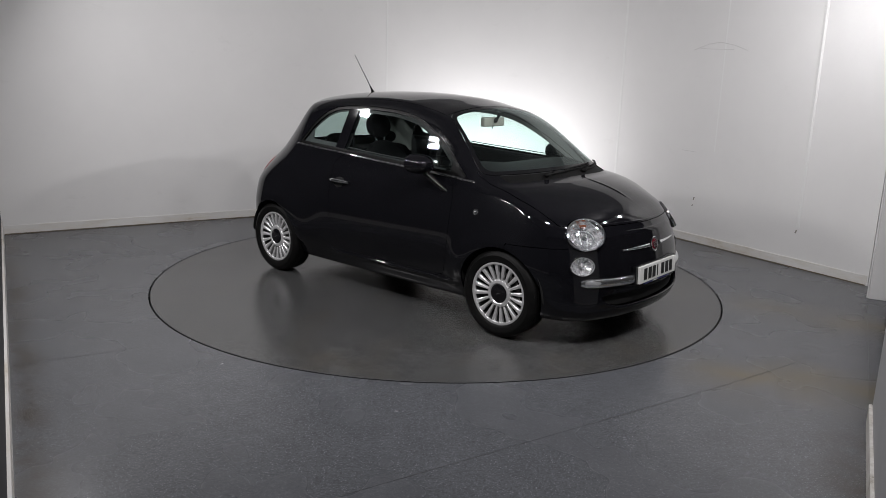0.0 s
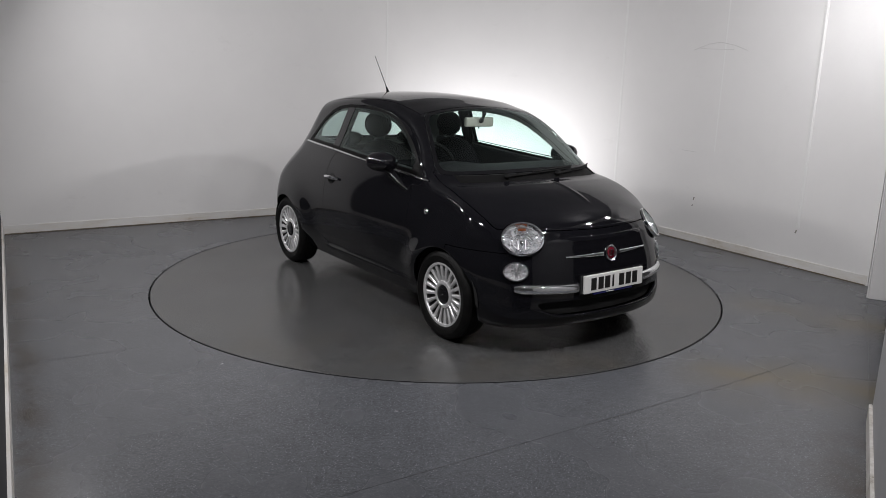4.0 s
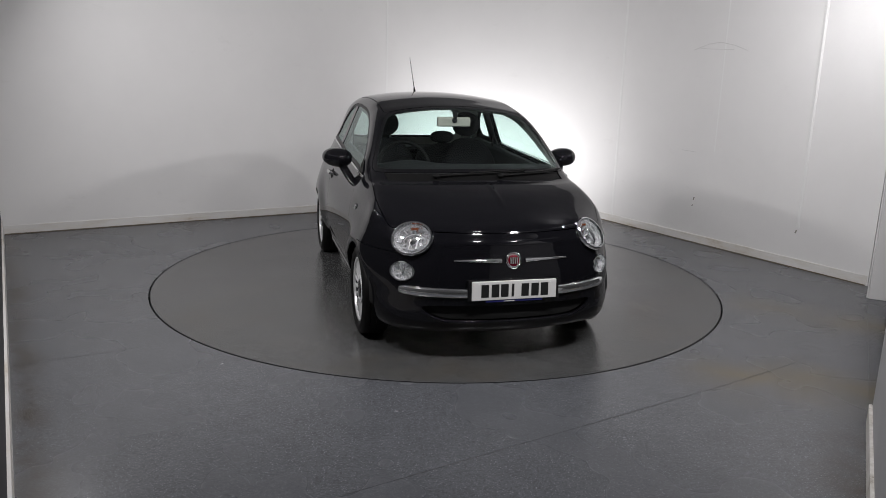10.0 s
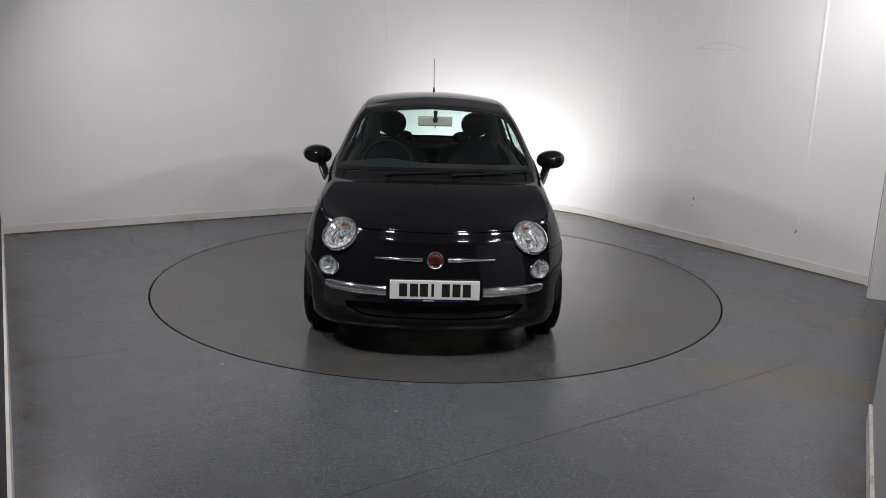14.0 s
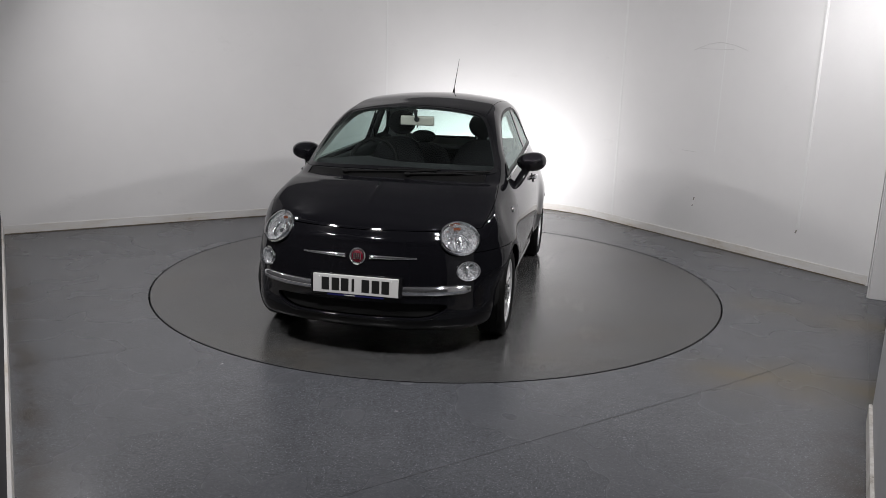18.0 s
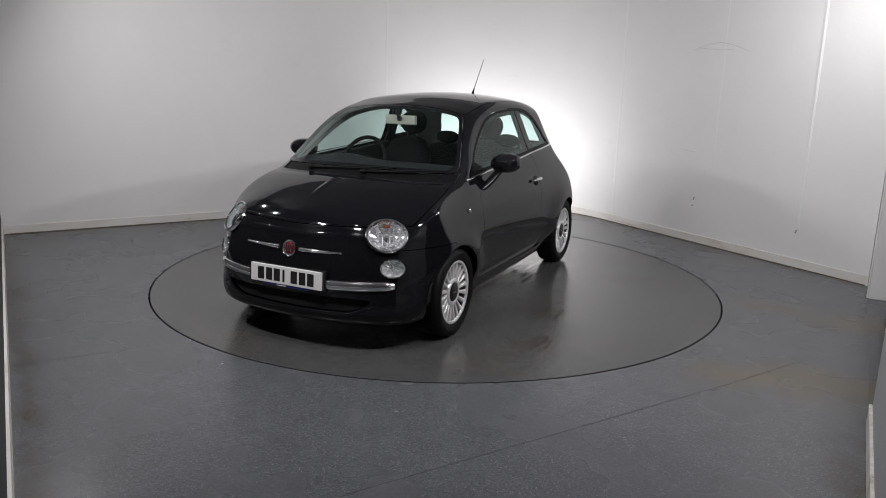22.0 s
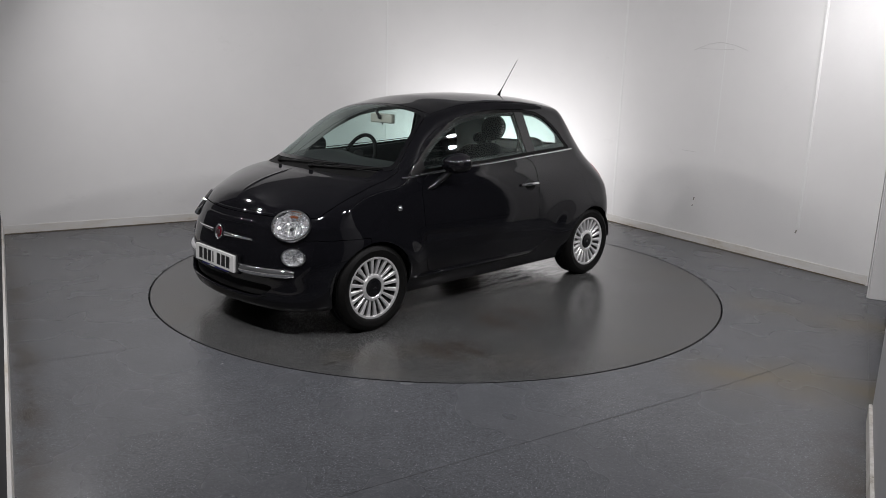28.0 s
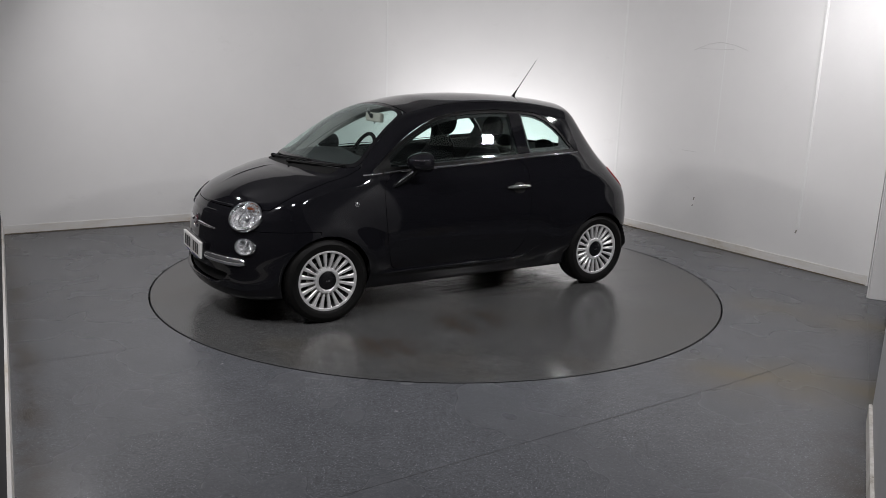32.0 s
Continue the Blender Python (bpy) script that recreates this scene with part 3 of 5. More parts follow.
NOSE = curve((0.08, 1.74), (0.14, 1.782), (0.19, 1.808), (0.235, 1.824), (0.28, 1.830), (0.33, 1.829), (0.40, 1.826), (0.46, 1.818), (0.52, 1.808), (0.58, 1.797),
             (0.64, 1.783), (0.70, 1.765), (0.75, 1.745), (0.82, 1.70), (0.95, 1.60))
TAIL = curve((0.1, 1.46), (0.2, 1.52), (0.3, 1.60), (0.42, 1.685), (0.55, 1.70), (0.68, 1.675), (0.8, 1.635), (0.92, 1.562), (1.0, 1.490), (1.1, 1.395), (1.2, 1.308), (1.3, 1.235), (1.4, 1.19), (1.5, 1.15))


def smax(a, b, k):
    h = np.maximum(k - np.abs(a - b), 0) / k
    return np.maximum(a, b) + h * h * k * 0.25


def smooth01(x, a, b):
    t = np.clip((x - a) / (b - a), 0, 1)
    return t * t * (3 - 2 * t)


def eff(x, y):
    """How far forward a point lies, measured along the curve of the screen's foot."""
    return x + SHIFT2(x) * y * y + SHIFT4(x) * y ** 4


def body(P):
    """Below zero inside the car's outer surface, above it outside."""
    x, y, z = P[:, 0], np.abs(P[:, 1]), P[:, 2]
    e = eff(x, y)
    ridge = 0.0045 * np.exp(-(y / 0.016) ** 2) * smooth01(x, 1.22, 1.34) * (1 - smooth01(x, 1.5, 1.64))
    top = (z - (TOP(e) - CROWN(x) * y * y + ridge)) * 0.9
    half = SIDE(z) * PLAN(x)
    half = half * (1 + (TAPER(x) - 1) * smooth01(z, 0.85, 1.15))
    # lips round the wheels
    for wx in (WB, -WB):
        r = np.hypot(x - wx, z - HUB_Z)
        if wx > 0:
            fade = 1 - 0.8 * smooth01(x, WB + 0.10, WB + 0.27) * (1 - smooth01(z, 0.36, 0.52))
            half = half + 0.032 * np.exp(-((r - 0.330) / 0.10) ** 2) * (1 - smooth01(z, 0.45, 0.75)) * smooth01(z, 0.16, 0.42) * fade
        else:
            half = half + 0.036 * np.exp(-((r - 0.335) / 0.17) ** 2) * (1 - smooth01(z, 0.52, 0.92)) * smooth01(z, 0.16, 0.42)
    # the wings lean in towards the bonnet
    half = half - 0.034 * smooth01(z, 0.60, 0.92) * smooth01(x, 0.75, 1.25)
    # the bumper's sides run straight down
    half = half + 0.032 * (1 - smooth01(z, 0.2, 0.40)) * smooth01(x, 1.27, 1.47)
    # crease above the sill
    sill = 0.285
    half = half + 0.015 * np.exp(-((z - sill) / 0.018) ** 2) * smooth01(x, -0.62, -0.3) * (1 - smooth01(x, 0.7, 0.85))
    side = (y - half) * 0.97
    lowz = 1 - smooth01(z, 0.25, 0.5)
    front = x - (NOSE(z) + 0.006 * np.exp(-((z - 0.69) / 0.02) ** 2) - (0.35 - 0.05 * lowz - 0.05 * np.exp(-((z - 0.49) / 0.10) ** 2)) * y * y - (0.9 - 0.2 * lowz) * y ** 6)
    up = smooth01(z, 0.7, 1.05)
    rear = -x - (TAIL(z) - (0.26 + 0.28 * up) * y * y - (0.5 + 0.6 * up) * y ** 6)
    low = 0.175 + 0.17 * smooth01(-x, 1.34, 1.5) - z
    d = smax(side, top, 0.055)
    d = smax(d, front, 0.07)
    d = smax(d, rear, 0.10)
    return smax(d, low, 0.03)


def body_normal(P, h=0.0015):
    g = np.empty_like(P)
    for k in range(3):
        q = np.zeros(3)
        q[k] = h
        g[:, k] = body(P + q) - body(P - q)
    # on the middle plane the surface is symmetric
    g[np.abs(P[:, 1]) < 1e-5, 1] = 0
    return g / np.maximum(np.linalg.norm(g, axis=1), 1e-9)[:, None]


def snap(P, n=3):
    """Pull points onto the body's surface."""
    for _ in range(n):
        h = 0.001
        g = np.empty_like(P)
        for k in range(3):
            q = np.zeros(3)
            q[k] = h
            g[:, k] = (body(P + q) - body(P - q)) / (2 * h)
        mid = np.abs(P[:, 1]) < 1e-6
        g[mid, 1] = 0
        P = P - g * (body(P) / np.maximum((g * g).sum(1), 0.05))[:, None]
    return P


def on_body(origin, way):
    """Where a ray from inside leaves the body."""
    o, w = np.array(origin, float), np.array(way, float)
    w /= np.linalg.norm(w)
    lo, hi = 0.0, 2.5
    for _ in range(40):
        mid = (lo + hi) / 2
        if body((o + w * mid)[None])[0] < 0:
            lo = mid
        else:
            hi = mid
    p = o + w * lo
    return Vector(p), Vector(body_normal(p[None])[0])


def half_surface(nx=230, ncap=64, nphi=190):
    """The left half of the surface as points and triangles."""
    xa, xb, za = -0.95, 1.12, 0.62
    phi = np.linspace(-math.pi / 2, math.pi / 2, nphi)
    rows_o, rows_d = [], []
    for i in range(ncap - 1):
        psi = math.pi / 2 * (1 - i / ncap) ** 1.0
        rows_o.append((xa, 0, za))
        rows_d.append((-math.sin(psi), math.cos(psi)))
    for i in range(nx + 1):
        rows_o.append((xa + (xb - xa) * i / nx, 0, za))
        rows_d.append((0.0, 1.0))
    for i in range(1, ncap + 1):
        psi = math.pi / 2 * i / (ncap + 0.3)
        rows_o.append((xb, 0, za))
        rows_d.append((math.sin(psi), math.cos(psi)))
    o = np.array(rows_o)
    d = np.array(rows_d)
    O = np.repeat(o, nphi, 0)
    D = np.stack([np.repeat(d[:, 0], nphi), (d[:, 1][:, None] * np.cos(phi)[None]).ravel(), (d[:, 1][:, None] * np.sin(phi)[None]).ravel()], 1)
    D[np.abs(D[:, 1]) < 1e-12, 1] = 0
    lo, hi = np.zeros(len(O)), np.full(len(O), 2.2)
    for _ in range(30):
        mid = (lo + hi) / 2
        inside = body(O + D * mid[:, None]) < 0
        lo, hi = np.where(inside, mid, lo), np.where(inside, hi, mid)
    V = O + D * ((lo + hi) / 2)[:, None]
    n = len(o)
    i, j = np.meshgrid(np.arange(n - 1), np.arange(nphi - 1), indexing="ij")
    a = (i * nphi + j).ravel()
    b, c, e = a + 1, a + nphi + 1, a + nphi
    T = np.concatenate([np.stack([a, b, e], 1), np.stack([b, c, e], 1)])
    return V, T


def clip(V, T, d):
    """The part of a triangle mesh where d is below zero, cut cleanly along d = 0."""
    ins = d < 0
    k = ins[T].sum(1)
    keep = [T[k == 3]]
    base = len(V)

    def cut_pts(A, B):
        lo, hi = np.minimum(A, B), np.maximum(A, B)
        key = lo.astype(np.int64) * base + hi
        u, inv = np.unique(key, return_inverse=True)
        return u, inv

    t1, t2 = T[k == 1], T[k == 2]
    if len(t1):
        m = ins[t1].argmax(1)
        t1 = np.stack([t1[np.arange(len(t1)), (m + s) % 3] for s in range(3)], 1)
    if len(t2):
        m = (~ins[t2]).argmax(1)
        t2 = np.stack([t2[np.arange(len(t2)), (m + s) % 3] for s in range(3)], 1)
    pairs = []
    for t in (t1, t2):
        if len(t):
            pairs += [(t[:, 0], t[:, 1]), (t[:, 0], t[:, 2])]
    if pairs:
        A = np.concatenate([p[0] for p in pairs])
        B = np.concatenate([p[1] for p in pairs])
        u, inv = cut_pts(A, B)
        lo, hi = u // base, u % base
        f = d[lo] / (d[lo] - d[hi])
        new_v = V[lo] + (V[hi] - V[lo]) * f[:, None]
        ids = base + inv
        at = 0
        if len(t1):
            n = len(t1)
            p, q = ids[at:at + n], ids[at + n:at + 2 * n]
            at += 2 * n
            keep.append(np.stack([t1[:, 0], p, q], 1))
        if len(t2):
            n = len(t2)
            p, q = ids[at:at + n], ids[at + n:at + 2 * n]
            keep.append(np.stack([p, t2[:, 1], t2[:, 2]], 1))
            keep.append(np.stack([p, t2[:, 2], q], 1))
        V = np.concatenate([V, new_v])
    T = np.concatenate(keep)
    used = np.unique(T)
    remap = np.full(len(V), -1)
    remap[used] = np.arange(len(used))
    return V[used], remap[T]


def split(mesh, field, gap=0.0):
    """(inside, outside) of a field, a gap apart."""
    V, T = mesh
    d = field(V)
    return clip(V, T, d + gap / 2), clip(V, T, -d + gap / 2)


def both(fields):
    """The overlap of several fields."""
    return lambda V: np.maximum.reduce([f(V) for f in fields])


def polygon_field(pts, axes, guard=None):
    """Distance to a closed outline seen along one axis: below zero inside."""
    p = np.array(pts, float)
    q = np.roll(p, -1, 0)

    def f(V):
        c = V[:, axes]
        best = np.full(len(c), 1e9)
        inside = np.zeros(len(c), bool)
        for a, b in zip(p, q):
            e = b - a
            w = c - a
            t = np.clip((w @ e) / (e @ e), 0, 1)
            best = np.minimum(best, ((w - t[:, None] * e) ** 2).sum(1))
            cross = ((a[1] > c[:, 1]) != (b[1] > c[:, 1]))
            with np.errstate(divide="ignore", invalid="ignore"):
                xs = (b[0] - a[0]) * (c[:, 1] - a[1]) / (b[1] - a[1]) + a[0]
            inside ^= cross & (c[:, 0] < xs)
        d = np.sqrt(best) * np.where(inside, -1, 1)
        return d if guard is None else np.maximum(d, guard(V))
    return f


def rounded(pts, n=6, tight=0.5):
    """A closed outline through points, smoothed (Chaikin)."""
    p = np.array(pts, float)
    for _ in range(n):
        q = np.roll(p, -1, 0)
        k = 0.25 if _ else 0.5 * (1 - tight)
        p = np.stack([p * (1 - k) + q * k, p * k + q * (1 - k)], 1).reshape(-1, 2)
        if len(p) > 120:
            break
    return p


def ball(c, r):
    c = np.array(c)
    return lambda V: np.linalg.norm(V - c, axis=1) - r


def surface_part(name, mesh, material, parent, label="", mirror=0, depth=0.014, lift=0.0, snapit=True):
    """A body panel from a piece of the surface. mirror: 0 left only, 1 right only, 2 both halves in one. depth: the flange turned in at its edges."""
    V, T = mesh
    if snapit:
        V = snap(V, 2)
    N = body_normal(V)
    V = V + N * lift
    # turned-in edges
    E = np.concatenate([T[:, [0, 1]], T[:, [1, 2]], T[:, [2, 0]]])
    S = np.sort(E, 1)
    key = S[:, 0].astype(np.int64) * len(V) + S[:, 1]
    u, idx, cnt = np.unique(key, return_index=True, return_counts=True)
    border = E[idx[cnt == 1]]
    border = border[(np.abs(V[border[:, 0], 1]) > 1e-4) | (np.abs(V[border[:, 1], 1]) > 1e-4)]
    if depth:
        a, b = border[:, 0], border[:, 1]
        nb = len(V)
        m = len(border)
        V2 = np.concatenate([V, V[a], V[b], V[a] - N[a] * depth, V[b] - N[b] * depth])
        ia, ib, ja, jb = (nb + np.arange(m) + k * m for k in range(4))
        e = V[b] - V[a]
        fl = np.cross(N[a], e)
        fl = -fl / np.maximum(np.linalg.norm(fl, axis=1), 1e-9)[:, None]
        T2 = np.concatenate([T, np.stack([ib, ia, ja], 1), np.stack([ib, ja, jb], 1)])
        N2 = np.concatenate([N, fl, fl, fl, fl])
    else:
        V2, T2, N2 = V, T, N
    if mirror:
        Vm, Nm = V2 * [1, -1, 1], N2 * [1, -1, 1]
        Tm = T2[:, ::-1]
        if mirror == 1:
            V2, T2, N2 = Vm, Tm, Nm
        else:
            T2 = np.concatenate([T2, Tm + len(V2)])
            V2 = np.concatenate([V2, Vm])
            N2 = np.concatenate([N2, Nm])
    me = bpy.data.meshes.new(name)
    me.vertices.add(len(V2))
    me.vertices.foreach_set("co", V2.astype(np.float32).ravel())
    me.loops.add(len(T2) * 3)
    me.loops.foreach_set("vertex_index", T2.astype(np.int32).ravel())
    me.polygons.add(len(T2))
    me.polygons.foreach_set("loop_start", np.arange(0, len(T2) * 3, 3, dtype=np.int32))
    me.polygons.foreach_set("use_smooth", np.ones(len(T2), bool))
    me.update(calc_edges=True)
    me.validate()
    if len(me.polygons) == len(T2):
        me.normals_split_custom_set_from_vertices(N2.astype(np.float32).tolist())
    me.materials.append(material)
    ob = new(name, me)
    ob.parent = parent
    if label:
        tagged(ob, label)
    return ob


car = new("car")
tagged(car, "small black three-door hatchback car with silver multi-spoke wheels on a turntable", "car")

# lamps in the nose: centre on the surface and its normal
HEAD_C, HEAD_N = on_body((1.2, 0.40, 0.62), (0.413, 0.157, 0.085))
FOG_C, FOG_N = on_body((1.2, 0.45, 0.50), (0.46, 0.174, 0.022))
HEAD_R, FOG_R = 0.126, 0.066

HEAD_TILT = HEAD_N + Vector((0.03, 0, 0.04))
_side = Vector((0, 0, 1)).cross(HEAD_TILT).normalized()
HEAD_SHORT = HEAD_TILT.normalized().cross(_side) * math.cos(radians(25)) - _side * math.sin(radians(25))     # the oval lamp is lower along this way
SQUASH = 0.775

WAIST = curve((0.9, 0.948), (0.72, 0.962), (0.3, 0.985), (-0.1, 1.006), (-0.468, 1.029), (-0.8, 1.045), (-1.0, 1.055))
ARC = [(-0.975, 1.056), (-0.93, 1.115), (-0.87, 1.195), (-0.80, 1.262), (-0.72, 1.318), (-0.62, 1.355), (-0.46, 1.374), (-0.24, 1.378), (0.0, 1.366), (0.14, 1.348),
       (0.25, 1.324), (0.35, 1.284), (0.45, 1.233), (0.55, 1.172), (0.64, 1.108), (0.72, 1.045), (0.80, 0.978)]


def car_body():
    full = half_surface()
    side_only = lambda V: 0.40 - V[:, 1]
    wheel_cut = lambda V: np.maximum(np.minimum(np.hypot(V[:, 0] - WB, V[:, 2] - HUB_Z), np.hypot(V[:, 0] + WB, V[:, 2] - HUB_Z)) - 0.304, 0.35 - V[:, 1])
    _, rest = split(full, wheel_cut)
    hc, hs = np.array(HEAD_C), np.array(HEAD_SHORT)
    _, rest = split(rest, lambda V: np.sqrt(((V - hc) ** 2).sum(1) + ((V - hc) @ hs) ** 2 * (1 / SQUASH ** 2 - 1)) - HEAD_R)
    _, rest = split(rest, lambda V: np.sqrt((V[:, 0] - FOG_C.x) ** 2 + ((V[:, 1] - FOG_C.y) / 1.16) ** 2 + ((V[:, 2] - FOG_C.z) / 0.86) ** 2) - FOG_R)

    # windscreen with its dark printed border, and the cowl below it
    def screen(inset):
        def f(V):
            e = eff(V[:, 0], V[:, 1])
            a = np.stack([e - (1.135 - inset * 0.8), (0.435 + inset + 0.05 * V[:, 1] ** 2) - V[:, 0],
                          V[:, 1] - (0.485 - inset * 0.8 + (np.clip(V[:, 0], 0.3, 1.0) - 0.42) * 0.40), 0.9 - V[:, 2]])
            k = 0.03
            return k * np.log(np.exp(np.clip(a / k, -60, 60)).sum(0))
        return f

    glass, rest = split(rest, screen(0.0), 0.004)
    clear, frit = split(glass, screen(0.035))
    windscreen = surface_part("windscreen", clear, M["glass_screen"], car, "green-tinted laminated windscreen", 2, 0.0)
    windscreen.visible_shadow = False
    surface_part("printed_border", frit, M["gloss_black"], windscreen, "black printed edge of the windscreen", 2, 0.006)
    cowl_f = lambda V: np.maximum.reduce([eff(V[:, 0], V[:, 1]) - 1.205, 1.12 - eff(V[:, 0], V[:, 1]), V[:, 1] - 0.595, 0.9 - V[:, 2]])
    cowl, rest = split(rest, cowl_f, 0.004)
    surface_part("cowl", cowl, M["trim_black"], car, "black plastic scuttle panel below the windscreen", 2, 0.02, -0.006)

    # side windows
    low = [(x, float(WAIST(x)) + 0.012) for x in np.linspace(0.79, -0.965, 14)]
    dlo = polygon_field(ARC + low, [0, 2], side_only)
    opening, rest = split(rest, dlo, 0.003)
    pane_f = lambda V: dlo(V) + 0.021
    pane_all, frame_all = split(opening, pane_f)
    post_f = lambda V: np.abs(V[:, 0] - (-0.47 + (V[:, 2] - 1.03) * 0.12)) - 0.052
    post, panes = split(pane_all, post_f)
    inner_rim = split(split(opening, lambda V: np.maximum(-dlo(V) - 0.045, -0.42 - V[:, 0]))[0], lambda V: WAIST(V[:, 0]) + 0.05 - V[:, 2])[0]
    lining_rim = split(inner_rim, lambda V: -dlo(V) - 0.038)[0]
    rear_trim = split(split(opening, lambda V: np.minimum.reduce([V[:, 0] + 0.80 + (V[:, 2] - 1.06) * 0.35, -dlo(V) - 0.034, V[:, 2] - WAIST(V[:, 0]) - 0.065]))[0], lambda V: V[:, 0] + 0.50)[0]
    inner_post = split(opening, lambda V: np.abs(V[:, 0] - (-0.49 + (V[:, 2] - 1.03) * 0.12)) - 0.070)[0]
    sail_f = lambda V: (0.655 - V[:, 0]) + (V[:, 2] - 1.0) * 0.10
    sail, panes = split(panes, sail_f)
    front_p, rear_p = split(panes, lambda V: -0.47 - V[:, 0])

    # rear window
    back = polygon_field(rounded([(-0.52, 1.05), (0.52, 1.05), (0.48, 1.15), (0.43, 1.335), (0, 1.355), (-0.43, 1.335), (-0.48, 1.15)], 3, 0.7), [1, 2], lambda V: V[:, 0] + 1.0)
    rear_glass, rest = split(rest, back, 0.004)
    ob = surface_part("rear_window", rear_glass, M["glass_tint"], car, "green-tinted tailgate window", 2, 0.0)
    ob.visible_shadow = False

    # lower air intake
    intake = polygon_field(rounded([(-0.53, 0.345), (0.53, 0.345), (0.50, 0.30), (0.40, 0.252), (-0.40, 0.252), (-0.50, 0.30)], 3, 0.75), [1, 2], lambda V: 1.3 - V[:, 0])
    mouth, rest = split(rest, intake)
    surface_part("lower_grille", mouth, M["gap_black"], car, "black mesh lower air intake", 2, 0.0, -0.03)

    # rear lamp
    tail_f = lambda V: np.hypot(np.hypot((V[:, 0] + 1.50) * 0.6, (V[:, 1] - 0.585)), (V[:, 2] - 0.86) * 0.55) - 0.072
    tl, rest = split(rest, tail_f, 0.003)

    # bonnet
    edge = curve((0.7, 0.665), (0.95, 0.680), (1.1, 0.692), (1.25, 0.700), (1.38, 0.690), (1.48, 0.665), (1.58, 0.63), (1.7, 0.6))
    bonnet_f = lambda V: np.maximum.reduce([V[:, 1] - edge(V[:, 0]), 1.0 - eff(V[:, 0], V[:, 1]), (0.742 + 0.012 * V[:, 1]) - V[:, 2], 0.86 - V[:, 0]])
    bonnet, rest = split(rest, bonnet_f, 0.0038)
    surface_part("bonnet", bonnet, M["paint_black"], car, "", 2)

    # front bumper
    bump_f = lambda V: np.maximum(V[:, 2] - (0.745 - 0.125 * smooth01(V[:, 1], 0.5, 0.62)), 1.2 - V[:, 0])
    bumper, rest = split(rest, bump_f, 0.0038)
    surface_part("front_bumper", bumper, M["paint_black"], car, "", 2)

    # roof skin
    roof_f = lambda V: np.maximum.reduce([V[:, 1] - (0.505 - 0.02 * smooth01(V[:, 0], -0.6, -1.2)), V[:, 0] - 0.43 - 0.05 * V[:, 1] ** 2, -1.14 - V[:, 0], 1.3 - V[:, 2]])
    roof, rest = split(rest, roof_f, 0.004)
    surface_part("roof", roof, M["paint_black"], car, "", 2)

    # doors
    door_o = rounded([(0.725, 0.97), (0.735, 0.70), (0.71, 0.42), (0.66, 0.275), (-0.20, 0.275), (-0.36, 0.33), (-0.45, 0.48), (-0.475, 0.80), (-0.47, 1.04), (0.2, 1.05)], 3, 0.55)
    door_f = polygon_field(door_o, [0, 2], lambda V: np.maximum(0.5 - V[:, 1], V[:, 2] - WAIST(V[:, 0]) - 0.004))
    door, rest = split(rest, door_f, 0.0038)

    surface_part("body_shell", rest, M["paint_black"], car, "gloss black body with wings and rear quarters", 2)
    inner = split(rest, lambda V: 0.93 - V[:, 2])[0]
    for side, mir in ((1, 0), (-1, 1)):
        d = surface_part("door", door, M["paint_black"], car, "", mir)
        g = surface_part("door_window", front_p, M["glass_tint"], d, "green-tinted door glass", mir, 0.0, -0.006)
        g.visible_shadow = False
        g = surface_part("quarter_window", rear_p, M["glass_tint"], car, "green-tinted rear side window", mir, 0.0, -0.006)
        g.visible_shadow = False
        surface_part("window_frame", frame_all, M["frame_black"], car, "", mir, 0.012, -0.002)
        surface_part("door_pillar", post, M["paint_black"], car, "", mir, 0.008, -0.003)
        surface_part("pillar_trim", inner_post, M["dash_plastic"], car, "dark plastic inner trim of the middle post", mir, 0.012, -0.034)
        surface_part("rear_pillar_trim", rear_trim, M["dash_plastic"], car, "dark plastic inner trim of the rear pillar", mir, 0.004, -0.014)
        surface_part("window_seal", inner_rim, M["frame_black"], car, "", mir, 0.0, -0.016)
        surface_part("window_lining", lining_rim, M["lining"], car, "pale grey lining round the side windows", mir, 0.0, -0.03)
        surface_part("mirror_sail", sail, M["trim_black"], d, "", mir, 0.008, -0.003)
        surface_part("tail_lamp", tl, M["tail_red"], car, "red rear lamp", mir, 0.01, 0.006)
    surface_part("pillar_lining", inner, M["lining"], car, "pale grey fabric lining of pillars", 2, 0.0, -0.028)
    surface_part("headliner", roof, M["lining"], car, "pale grey roof lining", 2, 0.0, -0.03)


car_body()


def belt_strips():
    """Chrome strips along the waist, one for wing, door and quarter."""
    for side in (1, -1):
        for a, b in ((0.868, 0.735), (0.722, -0.462), (-0.476, -0.985)):
            n = max(4, int(abs(a - b) / 0.05))
            xs = np.linspace(a, b, n)
            pts = np.stack([xs, np.full(n, 0.69), WAIST(xs) + 0.003], 1)
            pts = side_snap(pts)
            nrm = body_normal(pts)
            pts = pts + nrm * 0.003
            bm = bmesh.new()
            tube(bm, [(p[0], p[1] * side, p[2]) for p in pts], 0.0075, 8)
            part("chrome_strip", bm, M["chrome"], car, "", smooth=60)


def side_snap(P):
    """Move points sideways onto the body's side."""
    lo, hi = np.zeros(len(P)), np.full(len(P), 1.2)
    Q = P.copy()
    for _ in range(36):
        mid = (lo + hi) / 2
        Q[:, 1] = mid
        ins = body(Q) < 0
        lo, hi = np.where(ins, mid, lo), np.where(ins, hi, mid)
    Q[:, 1] = lo
    return Q


belt_strips()


